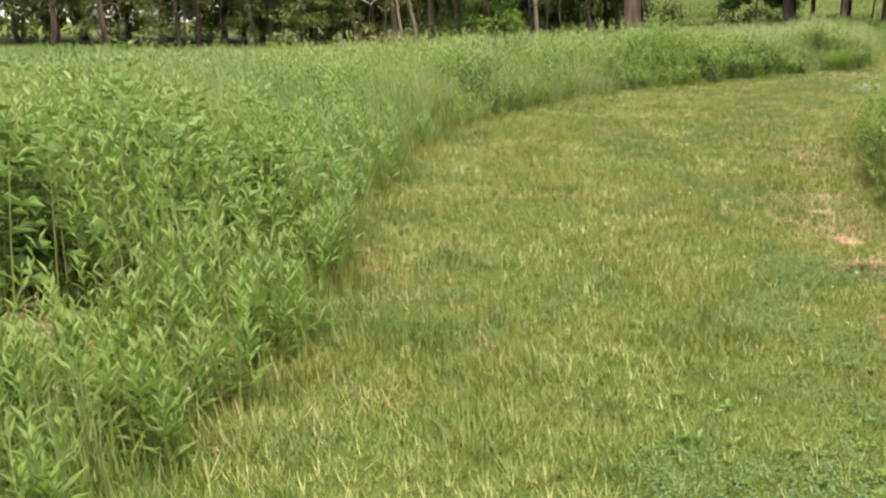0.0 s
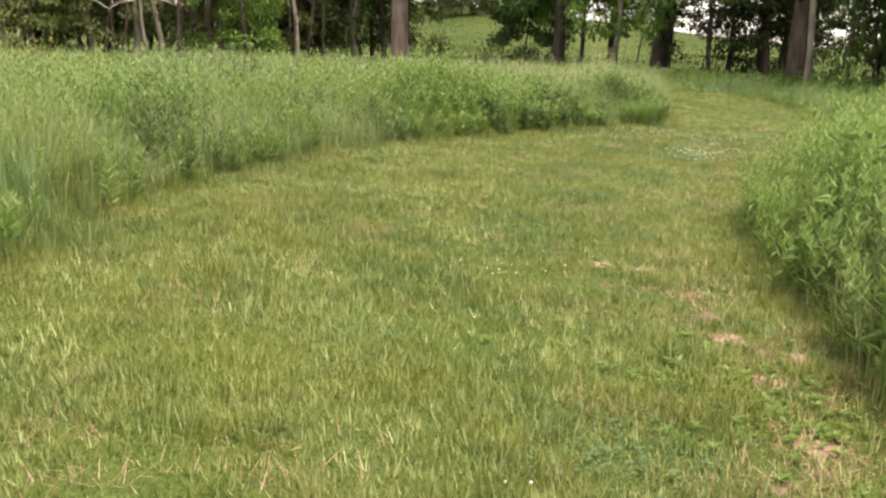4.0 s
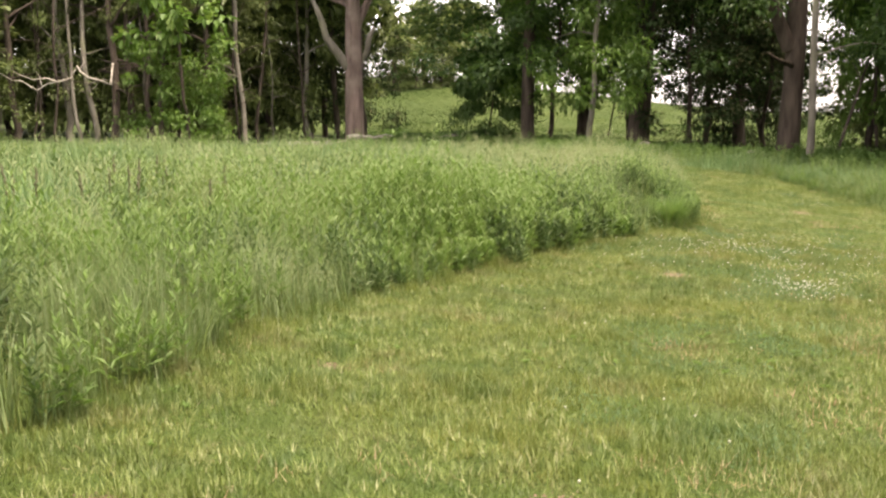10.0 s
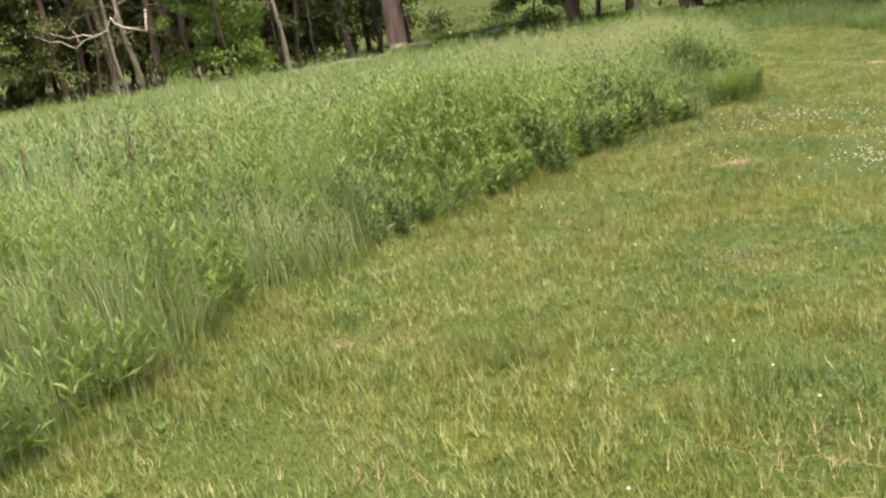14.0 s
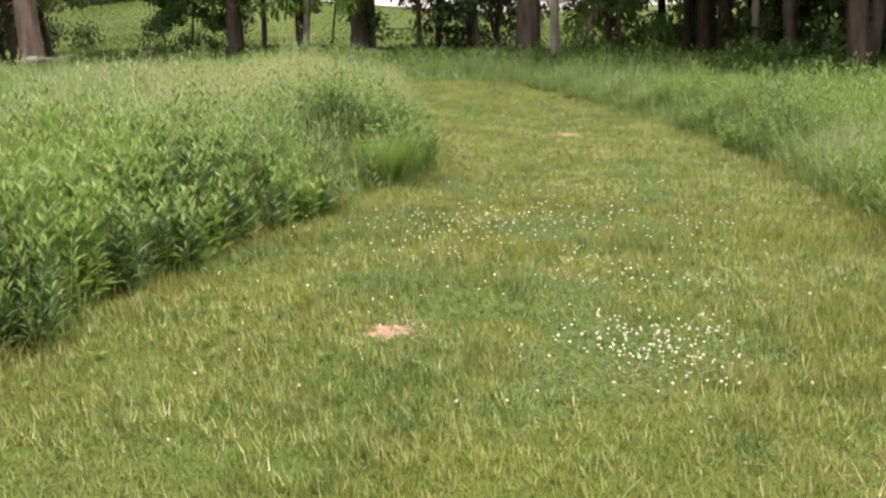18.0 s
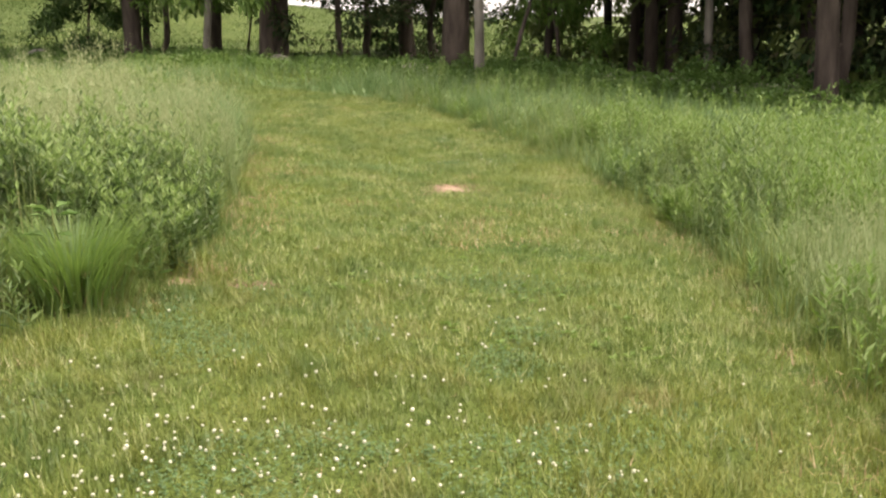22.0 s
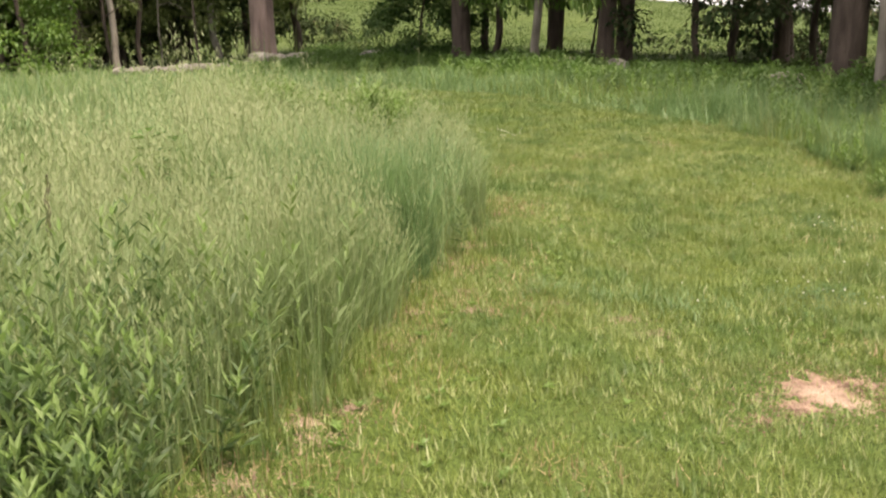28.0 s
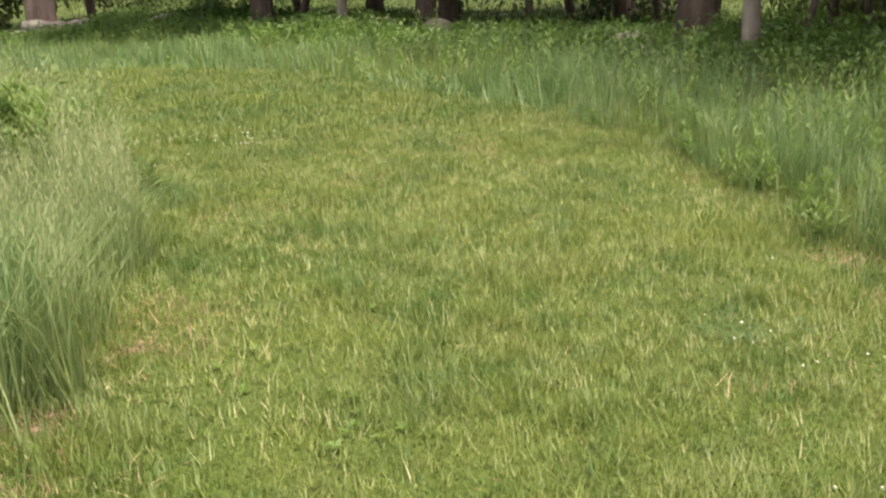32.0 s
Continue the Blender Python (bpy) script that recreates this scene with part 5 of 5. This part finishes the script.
wall_tree(30.6, 22.5, 0.4, 12, "cedar", 1.8, BARK, 47, (0.0, 0), 1.3, "dark cedar deep in the wood")
wall_tree(29.5, 43.5, 0.3, 11, "maple", 4.6, BARK, 59, (0.0, 0), 0.8, "dark oak in the shade behind the wall")
# added oaks: their wide crowns only block light from the wood before them
for k, (x, y) in enumerate([(33.5, 21.0), (36.5, 25.0), (34.0, 29.5), (38.0, 30.0), (33.0, 17.0)]):
    wall_tree(x, y, 0.45, 14, "oak", 5.0, BARK, 800 + k, (0.0, 0), 1.5, "tall dark-barked oak added deep in the wood to shade it")
# dark cedar leaves on these two put the wood's deep shade into colour
wall_tree(33.6, 27.0, 0.4, 12, "cedar", 0.8, BARK, 48, (0.0, 0), 1.2, "")
wall_tree(35.0, 31.5, 0.4, 12, "cedar", 0.8, BARK, 49, (0.0, 0), 1.2, "")
wall_tree(35.5, 37.0, 0.4, 12, "wood", 0.5, BARK, 50, (0.0, 0), 1.1, "")
wall_tree(34.0, 42.5, 0.4, 12, "wood", 2.8, BARK, 51, (0.0, 0), 1.0, "")
wall_tree(32.0, 19.0, 0.4, 12, "wood", 0.3, BARK, 52, (0.0, 0), 1.2, "")
wall_tree(28.0, 20.5, 0.34, 12, "oak", 5.2, BARK, 53, (0.0, 0), 1.3, "")
wall_tree(28.6, 49.5, 0.22, 10, "cedar", 3.6, BARK, 54, (0.0, 0), 1.3, "")
wall_tree(27.2, 52.5, 0.3, 11, "cedar", 3.8, BARK, 55, (0.0, 0), 1.3, "dark cedar behind the stone wall")
wall_tree(32.2, 57.0, 0.3, 12, "cedar", 3.8, BARK, 56, (0.0, 0), 1.6, "dark cedar behind the stone wall")
wall_tree(25.0, 56.5, 0.3, 13, "oak", 5.6, BARK, 57, (0.0, 0), 1.5, "dark oak behind the stone wall")
wall_tree(20.0, 57.5, 0.3, 13, "oak", 5.6, BARK, 58, (0.0, 0), 1.5, "dark oak behind the stone wall")
for k, (x, y) in enumerate([(33, 22.5), (36.5, 24), (38, 29), (38.5, 34), (32.6, 30.2), (33.4, 34.2), (36.6, 20), (33.5, 16), (37, 38.5), (30.8, 26.6), (31.6, 41.8), (33.5, 45), (36, 42.5), (32.4, 37.2)]):
    wall_tree(x, y, 0.35, 12, "back", 0.15, BARK, 60 + k, (0.0, 0), 1.15, "dark leafy tree deep in the wood")

# wood beyond the meadow
WOOD = [(-5.7, 0.4, -0.06), (-4.7, 0.22, -0.02), (-3.8, 0.14, 0.01), (-3.2, 0.4, 0.0), (-2.2, 0.32, 0.0), (-1.1, 0.42, 0.0), (0.0, 0.34, -0.03), (1.1, 0.3, -0.05), (1.7, 0.3, -0.02), (4.6, 0.36, -0.07), (5.9, 0.3, 0.0),
    (-9.0, 0.3, 0.05), (-12.6, 0.28, -0.07), (-15.5, 0.4, 0.0), (-18.5, 0.35, 0.03), (-21.5, 0.4, 0.0), (-25, 0.4, 0.0)]
for k, (x, girth, lean) in enumerate(WOOD):
    tree(x, 64.4 + 0.8 * math.sin(k * 2.3), girth, 12 + (k % 3), "wood", 3.3 + 0.5 * (k % 3), PALE_BARK if k in (3, 4, 10, 12) else BARK, 200 + k, (lean, 0), 3, 0.8, 4, back=2.8, crook=1.6)
tree(10.0, 68.3, 0.34, 12, "wood", 5.0, PALE_BARK, 230, (-0.02, 0), 3, 0.8, 1, "pale slender trunk beside the old oak")
tree(12.2, 76, 0.4, 12, "cedar", 3.0, BARK, 231, (0, 0), 2, 1.3, 1, "dark cedar behind the old oak")
tree(8.2, 72, 0.4, 12, "cedar", 2.4, BARK, 232, (0, 0), 2, 1.4, 1, "dark cedar behind the old oak")
tree(13.6, 70.5, 0.4, 11, "cedar", 2.6, BARK, 233, (0, 0), 2, 1.1, 1, "dark cedar behind the old oak")
tree(2.8, 61.6, 0.2, 8.2, "maple", 1.9, BARK, 234, (0, 0), 2, 1.0, 0, "bright green young maple leafy to the ground")
tree(-8.5, 62.5, 0.2, 8.0, "wood", 1.8, BARK, 236, (0, 0), 2, 1.0, 0, "young tree leafy to the ground")
tree(-11.0, 63.5, 0.25, 9.0, "wood", 0.7, BARK, 237, (0, 0), 2, 0.7, 0, "young tree leafy to the ground")
tree(-16.5, 62.5, 0.25, 9.0, "wood", 0.9, BARK, 238, (0, 0), 2, 0.9, 0, "young tree leafy to the ground")
for k in range(34):
    x, y = -32 + (k % 17) * 2.7 + rng.uniform(-1, 1), 69.5 + 6.5 * (k // 17) + rng.uniform(-2, 2)
    tree(x, y, rng.uniform(0.25, 0.45), 12.5, "back", 2.6 if k < 17 else 1.4, BARK, 300 + k, (rng.uniform(-0.03, 0.03), 0), 2, 1.05, 0)
tree(16.4, 55.0, 0.12, 3.6, "bush", 0.1, BARK, 240, (0, 0), 1, 1.0, 0, "dense low bush beside the stone wall")

# bleached dead branch hanging from a tree in the wood
dead = new("dead_branch")
dead.location = (-1.1, 63.2, float(ground_z(-1.1, 63.2)))
dz = 3.5 - float(ground_z(-1.1, 63.2))
for spine, fat in (
        ([(0.25, 0.9, 1.2), (0.15, 0, 0.05), (-0.3, 0, 0.25), (-0.45, -0.1, 0.3), (-0.9, -0.1, 0.42), (-1.3, 0, 0.72), (-1.45, 0, 1.0), (-1.6, 0.1, 0.75), (-1.75, 0, 0.42), (-2.3, -0.1, 0.22), (-2.9, 0, 0.12), (-3.4, 0, -0.22), (-3.7, 0, -0.05), (-4.1, 0.1, 0.22), (-4.6, 0.1, 0.28), (-5.0, 0.1, 0.55), (-5.4, 0.1, 0.7), (-5.7, 0.1, 1.1)], 0.066),
        ([(-2.4, -0.1, 0.2), (-2.9, -0.1, 0.38), (-3.6, -0.2, 0.3), (-4.3, -0.1, 0.6), (-4.5, 0, 0.75)], 0.04), ([(-3.2, 0, 0.05), (-3.25, 0, 0.45), (-3.4, 0, 0.7)], 0.035), ([(-3.3, 0, -0.1), (-3.45, 0, -0.4)], 0.035),
        ([(-1.35, 0, 0.8), (-1.1, 0, 1.2), (-1.15, 0, 1.5)], 0.035), ([(-0.4, -0.1, 0.3), (-0.55, 0, 0.0), (-0.8, 0, -0.15)], 0.035)):
    pts = [(a, b, c + dz) for a, b, c in spine]
    part("branch", tube(Pile(), pts, np.linspace(fat, fat * 0.4, len(pts)), 6, 0.12).mesh("branch", DEAD_WOOD, True), dead)
tagged(dead, "twisted bleached dead branch hanging before dark woods", "branch")

# thin bare stems at the wood's edge
for k in range(22):
    x = [-6.6, -5.2, -4.2, -2.7, -1.6, -0.5, 0.6, 2.3, 3.4, 4.1, 5.2, 6.4, 7.3, 8.9][k] + 0.2 if k < 14 else -8 - 2.1 * (k - 14)
    tree(x, 65.2 + 1.3 * math.sin(k * 3.7), 0.07 + 0.05 * (k % 4), 8 + k % 4, None, 4, PALE_BARK if k % 3 == 0 else BARK, 600 + k, (0.05 * math.sin(k * 1.9), 0), 2, 1.0, 2, "thin bare-stemmed sapling in the shade of the wood")

# ---- stone wall ----
wall = new("stone_wall")
tagged(wall, "tumbled dry wall of lichened grey field stones", "stone wall")
SHAPES = []
for k in range(8):
    r = np.random.default_rng(400 + k)
    bm = bmesh.new()
    bmesh.ops.create_icosphere(bm, subdivisions=2, radius=1.0)
    for v in bm.verts:
        v.co *= 1 + 0.16 * (noise.noise(v.co * 1.3 + Vector((k * 7.0, 0, 0))))
        v.co.x, v.co.y, v.co.z = [math.copysign(abs(c) ** 0.75, c) for c in v.co]
    me = bpy.data.meshes.new("stone")
    bm.to_mesh(me)
    bm.free()
    me.materials.append(STONE)
    me.polygons.foreach_set("use_smooth", np.ones(len(me.polygons), bool))
    SHAPES.append(me)
for k in range(230):
    s = -14 + 66 * (k // 2) / 115 + rng.uniform(-0.2, 0.2)
    n = 2.2 + rng.normal(0, 0.22)
    if s > 34:
        n -= 1.0
    if s > 7 and (k % 3 or vnoise(s, 0.0, 2.2, 91) < 0.4):
        continue
    x, y = WALL_FROM + ALONG * s + ACROSS * n
    ob = part("stone", SHAPES[k % 8], wall)
    size = rng.uniform(0.2, 0.38)
    ob.scale = (size * rng.uniform(0.9, 1.5), size * rng.uniform(0.8, 1.2), size * rng.uniform(0.55, 0.8))
    ob.location = (x, y, float(ground_z(x, y)) + (0.0 if k % 2 else 0.2) - (0.22 if s > 7 else 0))
    ob.rotation_euler = (rng.uniform(-0.2, 0.2), rng.uniform(-0.2, 0.2), rng.uniform(0, 6.28))

# boulders fallen from the wall
for x, y, wide, tall in ((22.8, 34.7, 0.5, 0.5), (24.06, 30.84, 0.42, 0.5), (24.29, 30.13, 0.5, 0.45), (24.48, 29.56, 0.38, 0.45), (23.2, 33.5, 0.36, 0.4), (26.0, 25.0, 0.4, 0.45), (21.3, 39.1, 0.4, 0.4), (19.7, 44.1, 0.4, 0.4), (19.0, 46.05, 0.4, 0.4), (15.4, 57.0, 0.5, 0.45)):
    ob = new("boulder", SHAPES[int(x * 7) % 8])
    ob.location = (x, y, float(ground_z(x, y)) + tall * 0.35)
    ob.scale = (wide, wide * 0.8, tall * 0.62)
    ob.rotation_euler = (0.1 * math.sin(x * 5), 0.1 * math.cos(y * 3), x * 3.1)
    tagged(ob, "pale lichened boulder lying in leafy brush by the wall", "boulder", "boulders by the wall")
slabs = new("stone_pile")
slabs.location = (12.5, 62.2, float(ground_z(12.5, 62.2)))
low_wall = new("low_stone_row")
low_wall.location = (8.2, 62.6, float(ground_z(8.2, 62.6)))
for k in range(30):
    r = np.random.default_rng(840 + k)
    ob = part("stone", SHAPES[k % 8], low_wall)
    size = r.uniform(0.12, 0.27)
    x = -2.2 + 0.165 * k
    ob.scale = (size * r.uniform(1.0, 1.5), size, size * r.uniform(0.5, 0.8))
    ob.location, ob.rotation_euler = (x, r.uniform(-0.25, 0.25), 0.1 + r.uniform(-0.05, 0.1) + float(ground_z(8.2 + x, 62.6) - ground_z(8.2, 62.6))), (r.uniform(-0.2, 0.2), r.uniform(-0.2, 0.2), r.uniform(0, 6.28))
tagged(low_wall, "low row of half-sunk grey field stones by the wood", "stone wall")
for k in range(26):
    r = np.random.default_rng(800 + k)
    row = 0 if k < 15 else 1
    x = -1.45 + 0.2 * k + r.uniform(-0.08, 0.08) if row == 0 else -1.0 + 0.23 * (k - 15) + r.uniform(-0.1, 0.1)
    ob = part("stone", SHAPES[k % 8], slabs)
    size = r.uniform(0.15, 0.3)
    ob.scale = (size * r.uniform(1.0, 1.5), size, size * r.uniform(0.5, 0.75))
    ob.location, ob.rotation_euler = (x, r.uniform(-0.15, 0.25), 0.12 + 0.24 * row + r.uniform(-0.03, 0.05)), (r.uniform(-0.2, 0.2), r.uniform(-0.2, 0.2), r.uniform(0, 6.28))
tagged(slabs, "tumbled heap of grey field stones at the old oak's foot", "stone pile")
fallen = new("fallen_branch", tube(Pile(), [(25.6, 29.2, 1.04), (25.2, 29.5, 0.57), (24.8, 29.9, 0.25), (24.3, 30.4, -0.05)], (0.03, 0.04, 0.05, 0.055), 6, 0.1).mesh("fallen_branch", BARK, True))
tagged(fallen, "dead branch propped on the tumbled stone wall", "branch")

# ---- low growth at the wall ----
brush = Pile()
def wall_brush(x, y):
    s, n = wall_coords(x, y)
    # past s 3 the brush runs on behind the wall, a dark band for crown shade
    return np.where((n > -3.6) & (n < np.where(s > 3, 4.6, 1.6)) & (s > -22) & (s < 42) & (wild(x, y) > 0.5), smooth(-3.6, -1.4, n) * (0.12 + 0.88 * smooth(0.3, 0.6, vnoise(x, y, 1.9, 71))), 0)


x, y = scatter(14500, 5, 36, 8, 70, wall_brush)
n, k = len(x), 60
wide = rng.uniform(0.18, 0.42, (n, 1))
h = (0.28 + 0.6 * vnoise(x, y, 1.6, 72) * smooth(-4.5, -1, wall_coords(x, y)[1])) * rng.uniform(0.7, 1.25, n) * (1 - 0.4 * smooth(6, 13, wall_coords(x, y)[0]))
turn = rng.uniform(0, 6.28, (n, k))
rise = rng.random((n, k)) ** 0.7
ring = np.sqrt(np.clip(1 - rise**2, 0.03, 1)) * rng.uniform(0.75, 1.05, (n, k))
at = on_ground(x, y)[:, None] + np.stack([wide * ring * np.cos(turn), wide * ring * np.sin(turn), rise * h[:, None] * rng.uniform(0.85, 1.1, (n, k))], -1)
out = np.stack([np.cos(turn) * ring, np.sin(turn) * ring, 0.55 * rise - 0.25], -1) + rng.normal(0, 0.25, (n, k, 3))
out /= np.linalg.norm(out, axis=-1, keepdims=True)
long = rng.uniform(0.07, 0.15, (n, k)).ravel()
brush.add(*leaves(at.reshape(-1, 3), out.reshape(-1, 3), long, long * rng.uniform(0.4, 0.65, n * k), np.full(n * k, 0.2)))
stuff("wall_brush", brush, BRUSH_LEAF, "low leafy brush growing along the stone wall", "brush")

# The blades' dark colour carries the trees' shade over the paler ground.
# grass of the hill beyond the wall
pile = Pile()
def hill(x, y):
    s, n = wall_coords(x, y)
    return np.where((n > 2.8) & (n < 75), smooth(80, 15, n) * (0.3 + 0.7 * vnoise(x, y, 6, 81)), 0)


x, y = scatter(520000, 10, 110, 20, 120, hill)
h = rng.uniform(0.07, 0.2, len(x)) * (0.5 + vnoise(x, y, 4, 82))
pile.add(*blades(on_ground(x, y), h, rng.uniform(0.02, 0.042, len(x)), rng.uniform(0, 6.28, len(x)), h * rng.normal(0, 0.8, len(x)), h * 0.2))
stuff("hill_grass", pile, FIELD, "rough pasture grass on the hill beyond the wall", "grass")

# trees on the far ridge
for k, (x, y, low) in enumerate([(34, 128, 0.5), (40, 135, 0.8), (46, 131, 0.5), (58, 128, 1.0), (75, 118, 0.8), (96, 108, 0.8), (30, 118, 0.4), (112, 96, 0.6), (25, 112, 0.2), (28.5, 115, 0.1), (32, 118, 0.2), (36, 121, 0.1)]):
    tree(x, y, 0.4, 8 + 2 * (k % 3) if k < 8 else 6, "back", low, BARK, 500 + k, (0, 0), 2, 1.2 if k < 8 else 0.9, 0, "distant leafy tree on the hill")
